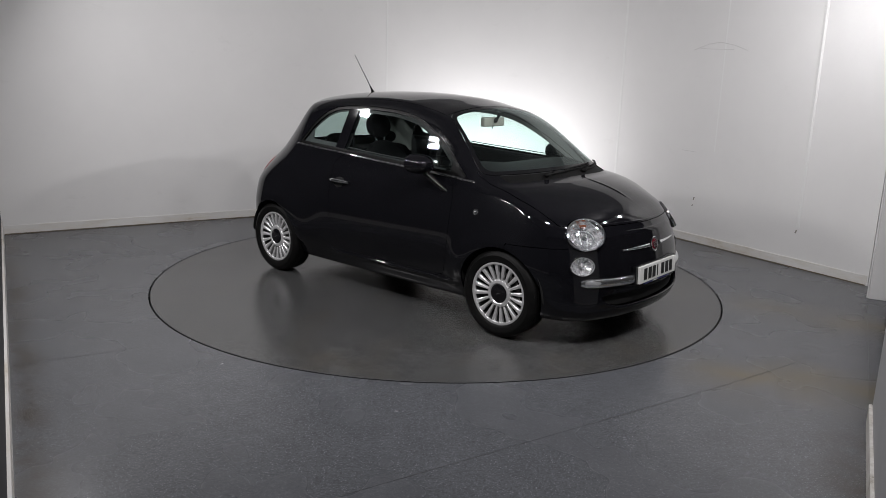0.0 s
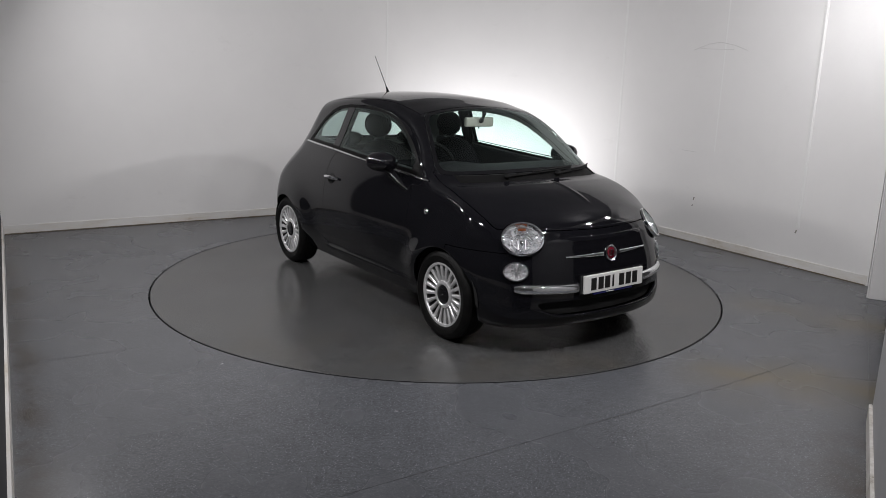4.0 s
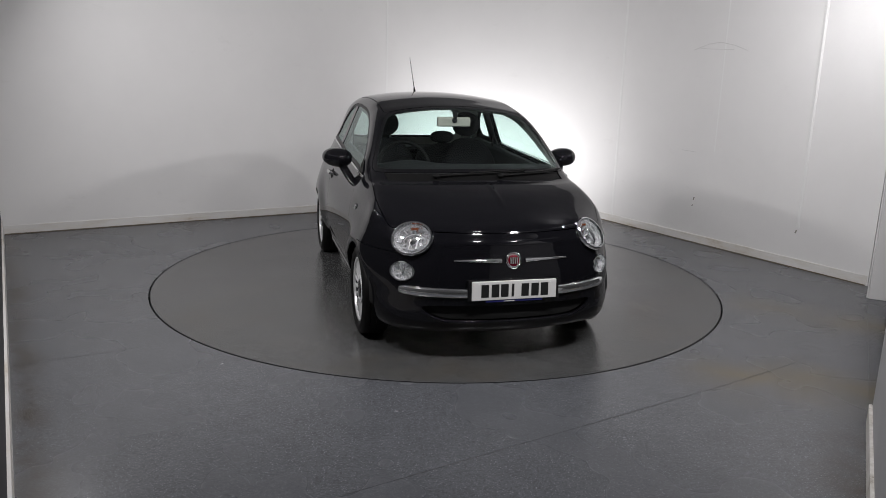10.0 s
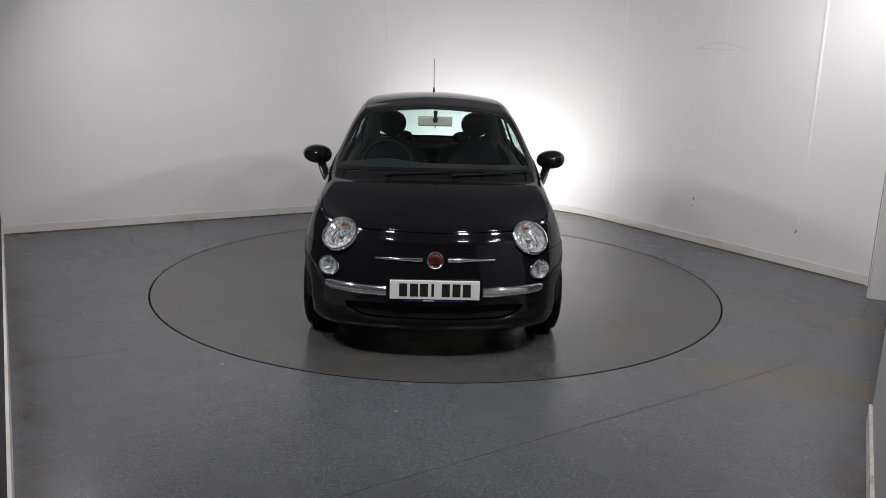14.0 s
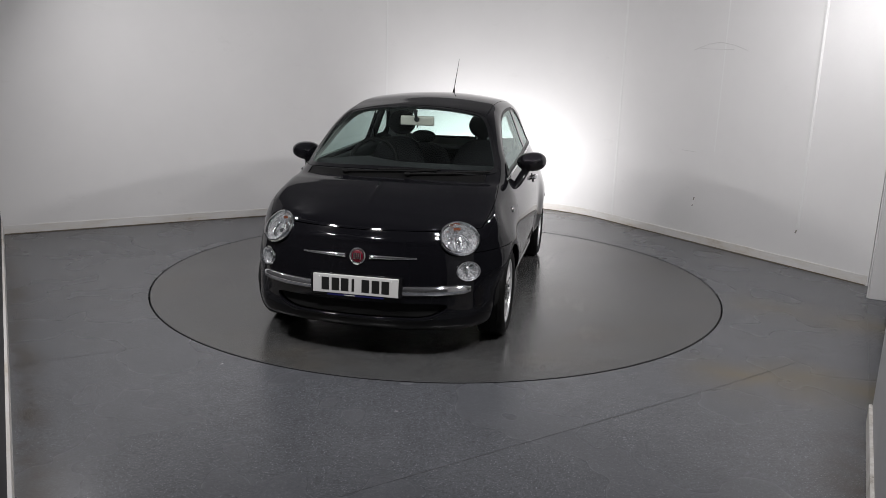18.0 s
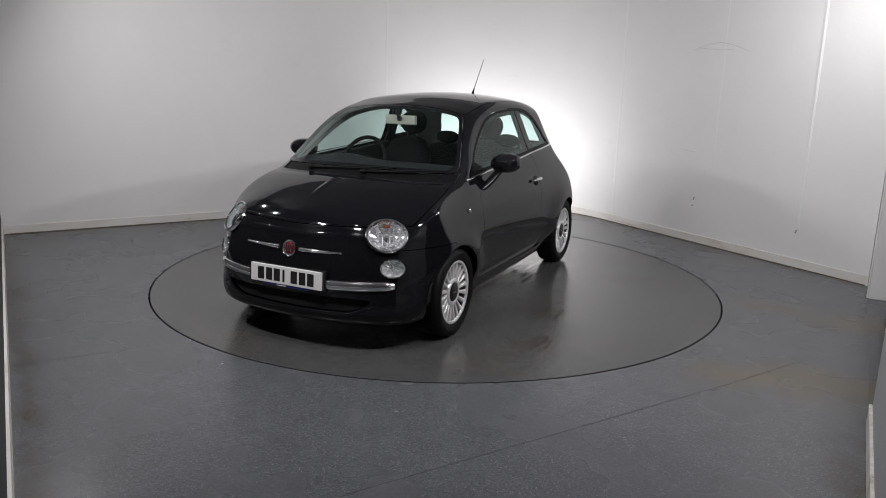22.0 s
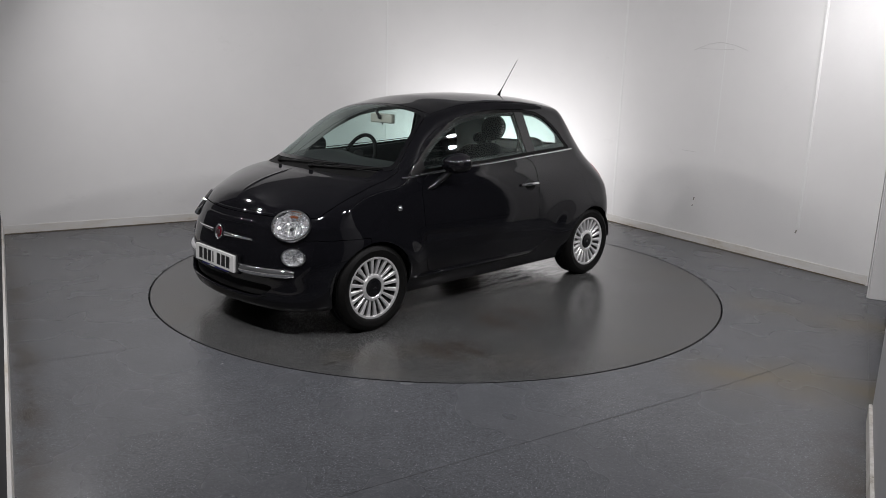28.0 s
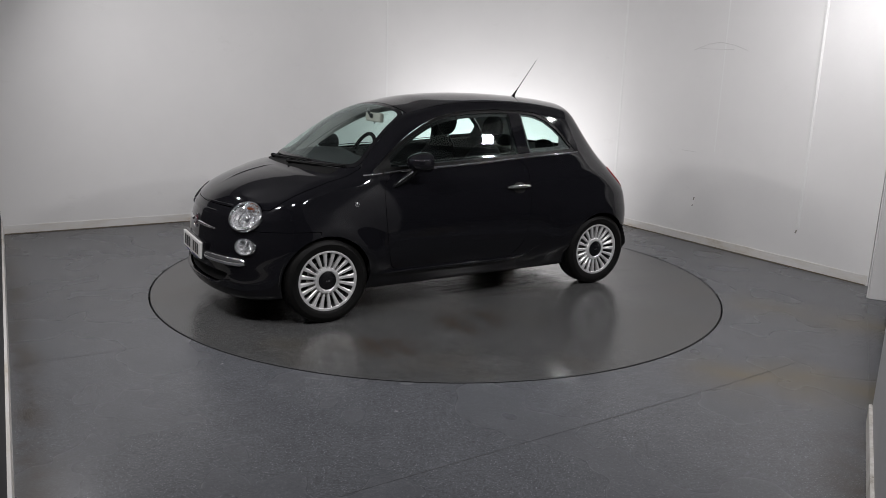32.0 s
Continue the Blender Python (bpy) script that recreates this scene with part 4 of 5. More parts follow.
def sill_creases():
    """The rounded ledge above each sill, curling up before the rear wheel."""
    for side in (1, -1):
        xs = np.linspace(0.72, -0.66, 36)
        zs = 0.288 + 0.13 * smooth01(-xs, 0.36, 0.72)
        pts = side_snap(np.stack([xs, np.full(36, 0.6), zs], 1))
        pts = pts - body_normal(pts) * 0.004
        bm = bmesh.new()
        tube(bm, [(p[0], p[1] * side, p[2]) for p in pts], [0.003 + 0.008 * min(1, i / 4, (35 - i) / 9) for i in range(36)], 12)
        part("sill_crease", bm, M["paint_black"], car, smooth=60)


sill_creases()


def frame_at(c, n, up=(0, 0, 1)):
    """A pose at c whose x axis is n."""
    x = Vector(n).normalized()
    y = Vector(up).cross(x).normalized()
    z = x.cross(y)
    return Matrix(((x.x, y.x, z.x, c[0]), (x.y, y.y, z.y, c[1]), (x.z, y.z, z.z, c[2]), (0, 0, 0, 1)))


def flip(c):
    return Vector((c[0], -c[1], c[2]))


def facets(rings):
    """Stagger the rings of a bowl, so that it breaks into small mirrors."""
    rnd = random.Random(4)
    for k, ring in enumerate(rings[1:-1]):
        for i, v in enumerate(ring):
            v.co.x += 0.004 * (1 if (i // 2 + k) % 2 else -1) + rnd.uniform(-0.002, 0.002)


def head_lamps():
    for side in (1, -1):
        c = HEAD_C if side > 0 else flip(HEAD_C)
        n = HEAD_TILT if side > 0 else flip(HEAD_TILT)
        turn = Matrix.Rotation(radians(25 * side), 4, "X")
        m = frame_at(c, n) @ pose(-0.005, 0, 0) @ turn @ Matrix.Diagonal((1.0, 1.02, SQUASH, 1.0)) @ turn.inverted()
        bm = bmesh.new()
        r = HEAD_R
        lathe(bm, [(r + 0.0045, -0.008), (r + 0.005, 0.0), (r + 0.001, 0.010), (r - 0.006, 0.012), (r - 0.010, 0.007), (r - 0.013, -0.02)], 56)
        lamp = part("headlamp", bm, M["chrome"], car, "round clear headlamp in a chrome ring", m, 50)
        bm = bmesh.new()
        lathe(bm, [(r + 0.0046, -0.004), (r + 0.004, -0.012), (r - 0.004, -0.03), (r - 0.022, -0.07)], 48)
        part("lamp_cup", bm, M["paint_black"], lamp, "black housing behind the ring", smooth=50)
        bm = bmesh.new()
        prof = [(r - 0.013, -0.004), (r - 0.019, -0.016), (r - 0.022, -0.018), (r - 0.03, -0.034), (0.062, -0.05), (0.04, -0.066), (0.02, -0.072), (0.0005, -0.073)]
        facets(lathe(bm, prof, 36))
        part("reflector", bm, M["reflector"], lamp)
        bm = bmesh.new()
        lathe(bm, [(r - 0.010, 0.004), (r - 0.02, 0.009), (r - 0.05, 0.015), (0.02, 0.0185), (0.0005, 0.019)], 40)
        g = part("lens", bm, M["glass_lens"], lamp, "clear lens", smooth=60)
        g.visible_shadow = False
        # main bowl, its bulb shield and the vertical ribs
        bm = bmesh.new()
        lathe(bm, [(0.058, -0.018), (0.061, -0.014), (0.064, -0.018), (0.064, -0.045), (0.058, -0.045)], 40, closed=True)
        part("inner_ring", bm, M["chrome"], lamp, m=pose(0, 0, -0.018), smooth=50)
        bm = bmesh.new()
        ellipsoid(bm, (-0.032, 0, -0.018), (0.016, 0.018, 0.018), 16, 10)
        part("bulb_shield", bm, M["chrome"], lamp, smooth=60)
        for k in (-0.022, 0.022):
            bm = bmesh.new()
            add_box(bm, (-0.055, k - 0.0015, -0.055), (-0.036, k + 0.0015, 0.015), 0.001, 1)
            part("rib", bm, M["alloy"], lamp)
        # amber indicator in the upper part
        bm = bmesh.new()
        ring = []
        for i in range(15):
            a = radians(73 + 34 * i / 14)
            ring.append([bm.verts.new((xx, rr * math.cos(a), rr * math.sin(a))) for rr, xx in ((0.073, -0.020), (0.075, -0.012), (0.087, -0.009), (0.091, -0.018))])
        for p, q in zip(ring, ring[1:]):
            for k in range(3):
                bm.faces.new((p[k], p[k + 1], q[k + 1], q[k]))
        part("indicator", bm, M["amber"], lamp, "amber indicator segment", smooth=40)
        # lower lamp
        c = FOG_C if side > 0 else flip(FOG_C)
        n = (FOG_N if side > 0 else flip(FOG_N)) + Vector((0.10, 0, 0.05))
        m = frame_at(c, n) @ Matrix.Diagonal((1.0, 1.16, 0.86, 1.0))
        r = FOG_R
        bm = bmesh.new()
        lathe(bm, [(r + 0.003, -0.03), (r + 0.003, 0.0), (r - 0.001, 0.007), (r - 0.006, 0.006), (r - 0.008, -0.01)], 40)
        lamp = part("lower_lamp", bm, M["chrome"], car, "small round clear lamp below the headlamp", m, 50)
        bm = bmesh.new()
        facets(lathe(bm, [(r - 0.008, -0.003), (r - 0.014, -0.018), (0.026, -0.032), (0.01, -0.038), (0.0005, -0.039)], 24))
        part("reflector", bm, M["reflector"], lamp)
        bm = bmesh.new()
        lathe(bm, [(r - 0.006, 0.002), (r - 0.016, 0.008), (0.02, 0.012), (0.0005, 0.013)], 32)
        g = part("lens", bm, M["glass_lens"], lamp, "clear lens", smooth=60)
        g.visible_shadow = False
        bm = bmesh.new()
        ellipsoid(bm, (-0.02, 0, 0), (0.012, 0.01, 0.01), 12, 8)
        add_box(bm, (-0.03, -0.003, -0.03), (-0.012, 0.003, 0.03), 0.001, 1)
        part("bulb", bm, M["satin_chrome"], lamp, smooth=60)


head_lamps()


def nose_line(y0, y1, zf, n, lift=0.0):
    """Points on the nose between two widths at the height zf(y)."""
    out = []
    for y in np.linspace(y0, y1, n):
        p, nr = on_body((1.1, y * 0.75, zf(y)), (0.7, y * 0.25, 0.0))
        out.append((p + nr * lift, nr))
    return out


def profile_bar(bm, line, half, thick, taper=None):
    """A bar with a rounded section along points with normals: half its height, thick its rise."""
    rows = []
    n = len(line)
    for i, (p, nr) in enumerate(line):
        d = (line[min(i + 1, n - 1)][0] - line[max(i - 1, 0)][0]).normalized()
        up = nr.cross(d).normalized()
        if up.z < 0:
            up = -up
        k = 1.0 if taper is None else taper(i / (n - 1))
        row = []
        section = [(math.cos(math.pi * a / 8), math.sin(math.pi * a / 8) ** 0.7) for a in range(9)]
        for a, b in section:
            row.append(bm.verts.new(p + up * (half * k * a) + nr * (thick * max(k, 0.4) * b)))
        rows.append(row)
    for a, b in zip(rows, rows[1:]):
        for k in range(len(a) - 1):
            bm.faces.new((a[k], a[k + 1], b[k + 1], b[k]))
    for r in (rows[0], rows[-1]):
        bm.faces.new(r)
    bmesh.ops.recalc_face_normals(bm, faces=bm.faces)


def nose_trim():
    # chrome bumper inserts either side of the number plate
    for s in (1, -1):
        line = nose_line(0.255 * s, 0.668 * s, lambda y: 0.415 + 0.004 * smooth01(abs(y), 0.3, 0.67), 22, -0.003)
        bm = bmesh.new()
        profile_bar(bm, line, 0.028, 0.022, lambda u: 1.0 - 0.35 * float(smooth01(u, 0.9, 1.0)))
        part("chrome_bumper_bar", bm, M["bumper_chrome"], car, "curved chrome strip across the bumper", smooth=50)
        line = nose_line(0.072 * s, 0.345 * s, lambda y: 0.598, 16, -0.001)
        bm = bmesh.new()
        profile_bar(bm, line, 0.0130, 0.015, lambda u: 1.0 - 0.6 * u)
        part("chrome_whisker", bm, M["bumper_chrome"], car, "slim chrome nose strip", smooth=50)
        line = nose_line(0.0, 0.56 * s, lambda y: 0.246 + 0.05 * float(smooth01(abs(y), 0.38, 0.56)), 22, -0.002)
        bm = bmesh.new()
        profile_bar(bm, line, 0.010, 0.008, lambda u: 1.0 - 0.6 * float(smooth01(u, 0.8, 1.0)))
        part("bumper_lip", bm, M["paint_black"], car, smooth=60)
    # rolled edges of the bonnet and the bumper, and the crease below them
    for nm, z, half, thick, wide, mt in (("bonnet_edge", 0.752, 0.007, 0.002, 0.50, "paint_black"), ("nose_crease", 0.694, 0.016, 0.0025, 0.36, "paint_black")):
        line = nose_line(-wide, wide, lambda y, z=z: z + 0.012 * abs(y), 40, -0.001)
        bm = bmesh.new()
        profile_bar(bm, line, half, thick, lambda u: 1.0 - 0.8 * float(smooth01(abs(u - 0.5), 0.4, 0.5)))
        part(nm, bm, M[mt], car, smooth=60)
    # badge
    p, n = on_body((1.1, 0, 0.598), (1, 0, 0))
    m = frame_at(p, n) @ Matrix.Diagonal((1.0, 1.15, 1.15, 1.0))
    bm = bmesh.new()
    lathe(bm, [(0.041, -0.004), (0.042, 0.006), (0.038, 0.010), (0.034, 0.007), (0.033, 0.004), (0.0005, 0.004)], 40)
    badge = part("badge", bm, M["chrome"], car, "round chrome badge with a dark red centre", m, 50)
    bm = bmesh.new()
    lathe(bm, [(0.0300, 0.0042), (0.028, 0.006), (0.0005, 0.0065)], 32)
    part("enamel", bm, M["badge_red"], badge, smooth=50)
    bm = bmesh.new()
    for k, (y, w) in enumerate(((-0.017, 0.0032), (-0.006, 0.0032), (0.005, 0.0032), (0.016, 0.0032))):
        add_box(bm, (0.006, y - w, -0.016), (0.0125, y + w, 0.016), 0.001, 1)
    part("emblem_bar", bm, M["chrome"], badge)
    # number plate with bars for its characters
    pt = on_body((1.1, 0, 0.49), (1, 0, 0))[0]
    pb = on_body((1.1, 0, 0.38), (1, 0, 0))[0]
    n = Vector((1, 0, 0.04)).normalized()
    c = Vector((max(pt.x, pb.x) + 0.012, 0, 0.436))
    m = frame_at(c, n)
    bm = bmesh.new()
    add_box(bm, (-0.016, -0.253, -0.054), (0.0, 0.253, 0.054), 0.003, 2)
    plate = part("number_plate", bm, M["plate_white"], car, "white number plate with black characters", m)
    xs = [-0.178, -0.117, -0.061, -0.012, 0.062, 0.122, 0.180]
    for i, x in enumerate(xs):
        w = 0.0075 if i == 3 else 0.0225
        bm = bmesh.new()
        add_box(bm, (0.0004, x - w, -0.037), (0.0012, x + w, 0.037), 0, 1)
        part("character_bar", bm, M["plate_black"], plate)
    bm = bmesh.new()
    add_box(bm, (-0.02, -0.17, -0.068), (-0.004, 0.17, -0.0565), 0.002, 1)
    part("plate_holder", bm, M["plate_blue"], plate, "dark blue dealer strip under the plate")
    bm = bmesh.new()
    add_box(bm, (-0.0038, -0.065, -0.0645), (-0.003, 0.0, -0.0605), 0, 1)
    part("caption_bar", bm, M["paper_white"], plate)
    bm = bmesh.new()
    add_box(bm, (-0.04, -0.275, -0.06), (-0.0165, 0.275, 0.062), 0.004, 2)
    part("plinth", bm, M["gloss_black"], plate, "black plinth behind the plate")
    for y in (-0.215, 0.215):
        bm = bmesh.new()
        ellipsoid(bm, (0.0, y, 0.037), (0.003, 0.005, 0.005), 10, 6)
        part("screw_cap", bm, M["paper_white"], plate, smooth=60)


nose_trim()


def wheels():
    proto = new("wheel")
    proto.parent = car
    R, rim = 0.284, 0.202
    w = 0.09
    bm = bmesh.new()
    prof = [(rim - 0.006, w * 0.80), (rim + 0.004, w * 0.92), (rim + 0.02, w * 0.99), (rim + 0.045, w * 1.03), (R - 0.03, w * 0.99), (R - 0.012, w * 0.90), (R - 0.004, w * 0.78),
            (R - 0.001, w * 0.55), (R - 0.006, w * 0.52), (R - 0.006, w * 0.46), (R, w * 0.43), (R, w * 0.05), (R - 0.006, w * 0.02), (R - 0.006, -w * 0.04), (R, -w * 0.08),
            (R, -w * 0.5), (R - 0.004, -w * 0.8), (R - 0.03, -w), (rim, -w * 0.9)]
    lathe(bm, prof, 72, "y")
    bmesh.ops.recalc_face_normals(bm, faces=bm.faces)
    part("tyre", bm, M["rubber"], proto, "black road tyre", smooth=35)
    bm = bmesh.new()
    lathe(bm, [(rim, w * 0.80), (rim + 0.002, w * 0.88), (rim - 0.003, w * 0.905), (rim - 0.013, w * 0.875), (rim - 0.016, w * 0.74)], 72, "y")
    bmesh.ops.recalc_face_normals(bm, faces=bm.faces)
    part("rim", bm, M["alloy"], proto, "silver alloy rim", smooth=40)
    # inside of the silver rim, its shade put into a darker alloy colour
    bm = bmesh.new()
    lathe(bm, [(rim - 0.0162, w * 0.735), (rim - 0.018, w * 0.6), (rim - 0.022, w * 0.2), (rim - 0.03, -w * 0.5), (rim, -w * 0.9)], 72, "y")
    bmesh.ops.recalc_face_normals(bm, faces=bm.faces)
    part("rim_barrel", bm, M["alloy_dark"], proto, "inside of the rim, darkened as if in shade", smooth=40)
    # spokes: slim, rounded, dished towards the hub
    n = 20
    data = None
    for i in range(n):
        a = 2 * math.pi * (i + 0.25) / n
        if data is None:
            bm = bmesh.new()
            rows = []
            for k in range(9):
                u = k / 8
                r = 0.082 + (rim - 0.012 - 0.082) * u
                hw = 0.0068 + 0.0068 * u + 0.003 * max(0.0, (u - 0.85) / 0.15)
                face = w * (0.70 + 0.10 * math.sin(u * math.pi * 0.5))
                rows.append([bm.verts.new((r, face - 0.02, -hw)), bm.verts.new((r, face - 0.004, -hw)), bm.verts.new((r, face, -hw * 0.55)),
                             bm.verts.new((r, face, hw * 0.55)), bm.verts.new((r, face - 0.004, hw)), bm.verts.new((r, face - 0.02, hw))])
            for p, q in zip(rows, rows[1:]):
                for k in range(5):
                    bm.faces.new((p[k], p[k + 1], q[k + 1], q[k]))
            bm.faces.new(rows[0])
            bm.faces.new(rows[-1])
            bmesh.ops.recalc_face_normals(bm, faces=bm.faces)
            sp = part("spoke", bm, M["alloy"], proto, smooth=35)
            data = sp.data
        else:
            sp = new("spoke", data)
            sp.parent = proto
        sp.matrix_basis = Matrix.Rotation(a, 4, "Y")
    bm = bmesh.new()
    lathe(bm, [(0.091, w * 0.45), (0.089, w * 0.68), (0.084, w * 0.765), (0.067, w * 0.80), (0.0605, w * 0.74)], 48, "y")
    bmesh.ops.recalc_face_normals(bm, faces=bm.faces)
    part("hub", bm, M["alloy"], proto, smooth=40)
    bm = bmesh.new()
    lathe(bm, [(0.0600, w * 0.70), (0.0595, w * 0.78), (0.053, w * 0.815), (0.02, w * 0.83), (0.0005, w * 0.835)], 40, "y")
    bmesh.ops.recalc_face_normals(bm, faces=bm.faces)
    cap = part("centre_cap", bm, M["gloss_black"], proto, "black centre cap", smooth=40)
    bm = bmesh.new()
    add_box(bm, (-0.014, w * 0.832, -0.0025), (0.014, w * 0.845, 0.0025), 0.001, 1)
    part("emblem_bar", bm, M["satin_chrome"], cap)
    bm = bmesh.new()
    lathe(bm, [(0.125, -0.01), (0.125, 0.012), (0.06, 0.012), (0.06, 0.03), (0.0005, 0.03)], 40, "y")
    bmesh.ops.recalc_face_normals(bm, faces=bm.faces)
    part("brake_disc", bm, M["disc_steel"], proto, smooth=35)
    # black disc added behind the spokes so that the gaps look shaded
    bm = bmesh.new()
    lathe(bm, [(rim - 0.03, 0.0), (rim - 0.03, 0.008), (0.0005, 0.008)], 40, "y")
    part("spoke_gap_disc", bm, M["gap_black"], proto)
    bm = bmesh.new()
    add_box(bm, (-0.05, -0.015, 0.06), (0.05, 0.03, 0.14), 0.012, 2)
    part("brake_caliper", bm, M["alloy_dark"], proto)
    tagged(proto, "silver multi-spoke alloy wheel with black tyre")
    spots = [(WB, 0.712, 0), (-WB, 0.705, 0), (WB, -0.712, 180), (-WB, -0.705, 180)]
    for i, (x, y, turn) in enumerate(spots):
        m = pose(x, y, R, 0, 0, turn) @ pose(0, 0, 0, 0, 11 * i, 0)
        if i == 0:
            proto.matrix_basis = m
        else:
            copy_thing(proto, m)


wheels()


def wheel_wells():
    for x in (WB, -WB):
        for s in (1, -1):
            bm = bmesh.new()
            rows = []
            for k in range(25):
                a = radians(-4 + 188 * k / 24)
                rr = 0.320
                rows.append([bm.verts.new((x + rr * math.cos(a), s * yy, HUB_Z + rr * math.sin(a))) for yy in (0.775 if k not in (0, 24) else 0.74, 0.45)])
            for p, q in zip(rows, rows[1:]):
                bm.faces.new((p[0], p[1], q[1], q[0]))
            bm.faces.new([r[1] for r in rows])
            part("wheel_arch_liner", bm, M["gap_black"], car, smooth=40)
    bm = bmesh.new()
    add_box(bm, (-1.36, -0.60, 0.19), (1.62, 0.60, 0.24), 0.01, 1)
    part("underbody", bm, M["gap_black"], car, "dark underbody")
    bm = bmesh.new()
    tube(bm, [(-1.2, 0.28, 0.19), (-0.4, 0.22, 0.18), (0.5, 0.1, 0.18)], 0.025, 10)
    part("exhaust_pipe", bm, M["disc_steel"], car, smooth=60)


wheel_wells()


def door_fittings():
    for s in (1, -1):
        # handle: grip bar over a black oval that stands for the recess's shade
        p = side_snap(np.array([[-0.365, 0.7, 0.826]]))[0]
        c = Vector((p[0], p[1] * s, p[2]))
        n = Vector(body_normal(p[None])[0])
        n = Vector((n.x, n.y * s, n.z))
        m = frame_at(c, n)
        bm = bmesh.new()
        ellipsoid(bm, (0.0, 0.005 * s, -0.006), (0.006, 0.060, 0.040), 20, 10)
        part("recess_patch", bm, M["gap_black"], car, m=m, smooth=60)
        bm = bmesh.new()
        pts = [(0.004, -0.098, 0.0), (0.02, -0.085, 0.0), (0.03, -0.05, 0.0), (0.033, 0, 0.0), (0.03, 0.05, 0.0), (0.02, 0.085, 0.0), (0.004, 0.098, 0.0)]
        tube(bm, pts, [0.008, 0.012, 0.0140, 0.0145, 0.0140, 0.012, 0.008], 12)
        part("door_handle", bm, M["chrome"], car, "chrome door handle", m, 60)
        # side repeater
        p = side_snap(np.array([[0.935, 0.7, 0.775]]))[0]
        nn = body_normal(p[None])[0]
        c, n = Vector((p[0], p[1] * s, p[2])), Vector((nn[0], nn[1] * s, nn[2]))
        m = frame_at(c, n)
        bm = bmesh.new()
        lathe(bm, [(0.020, -0.004), (0.020, 0.003), (0.016, 0.007), (0.013, 0.005)], 24)
        rp = part("side_repeater", bm, M["chrome"], car, "small round clear side repeater", m, 50)
        bm = bmesh.new()
        lathe(bm, [(0.0135, 0.004), (0.008, 0.009), (0.0005, 0.010)], 20)
        part("lens", bm, M["satin_chrome"], rp, smooth=60)
        # mirror
        cx, cy, cz = 0.480, 0.838, 1.043
        bm = bmesh.new()
        vs = ellipsoid(bm, (0, 0, 0), (0.118, 0.102, 0.066), 36, 22, 2.2)
        for v in vs:
            k = (v.co.x / 0.118)
            if k < -0.3:
                v.co.x = -0.035 - 0.012 * (k + 0.3)
            v.co.z *= 1.0 + 0.06 * (v.co.y / 0.098)
        mir = part("door_mirror", bm, M["paint_black"], car, "gloss black round door mirror", pose(cx, cy * s, cz, 4 * s, 0, -6 * s), 60)
        bm = bmesh.new()
        lathe(bm, [(0.92, 0.0), (0.0005, 0.0)], 32)
        for v in bm.verts:
            v.co = Vector((-0.0265 - 0.012, v.co.y * 0.082, v.co.z * 0.052))
        part("mirror_glass", bm, M["mirror_glass"], mir)
        bm = bmesh.new()
        pts = [(0.500, s * 0.815, 1.01), (0.545, s * 0.795, 0.968), (0.595, s * 0.772, 0.925), (0.635, s * 0.755, 0.892), (0.665, s * 0.735, 0.868)]
        tube(bm, pts, [0.030, 0.031, 0.031, 0.027, 0.016], 14, 0.7)
        part("mirror_arm", bm, M["gloss_black"], car, smooth=60)


door_fittings()


def roof_and_wipers():
    p, n = on_body((-0.82, 0, 0.9), (0, 0, 1))
    bm = bmesh.new()
    tube(bm, [p - Vector((0.0, 0, 0.004)), p + Vector((-0.014, 0, 0.022)), p + Vector((-0.034, 0, 0.05))], [0.017, 0.009, 0.0045], 12)
    aer = part("aerial", bm, M["trim_black"], car, "black whip aerial at the back of the roof", smooth=60)
    bm = bmesh.new()
    tube(bm, [p + Vector((-0.030, 0, 0.045)), p + Vector((-0.20, 0, 0.27)), p + Vector((-0.222, 0, 0.300))], [0.0034, 0.0021, 0.0017], 8)
    part("rod", bm, M["trim_black"], aer, smooth=60)
    # wipers parked along the foot of the screen
    for y0, y1, k in ((-0.30, 0.30, 0), (0.12, 0.60, 1)):
        pts = []
        for i in range(13):
            y = y0 + (y1 - y0) * i / 12
            target_e = 1.175 - 0.04 * i / 12
            lo, hi = 0.3, 1.3
            for _ in range(30):
                mid = (lo + hi) / 2
                if eff(np.array([mid]), np.array([y]))[0] < target_e:
                    lo = mid
                else:
                    hi = mid
            q = np.array([[lo, y, 1.0]])
            zl, zh = 0.6, 1.5
            for _ in range(30):
                zm = (zl + zh) / 2
                q[0, 2] = zm
                if body(q)[0] < 0:
                    zl = zm
                else:
                    zh = zm
            pts.append(Vector((lo, y, zl + 0.010)))
        bm = bmesh.new()
        tube(bm, pts, [0.008 - 0.004 * i / 12 for i in range(13)], 8)
        w = part("wiper_arm", bm, M["trim_black"], car, "black windscreen wiper", smooth=50)
        bm = bmesh.new()
        b = [q + Vector((-0.02, 0.02, 0.008)) for q in pts[4:]]
        tube(bm, b, 0.006, 6)
        part("wiper_blade", bm, M["trim_black"], w, smooth=50)
        bm = bmesh.new()
        ellipsoid(bm, tuple(pts[0]), (0.022, 0.022, 0.016), 16, 8)
        part("wiper_pivot", bm, M["trim_black"], w, smooth=60)
    # washer jets
    for y in (-0.2, 0.2):
        q, nn = on_body((1.12, y, 0.7), (0.05, 0, 1))
        bm = bmesh.new()
        ellipsoid(bm, tuple(q), (0.016, 0.012, 0.008), 12, 8)
        part("washer_jet", bm, M["trim_black"], car, smooth=60)


roof_and_wipers()


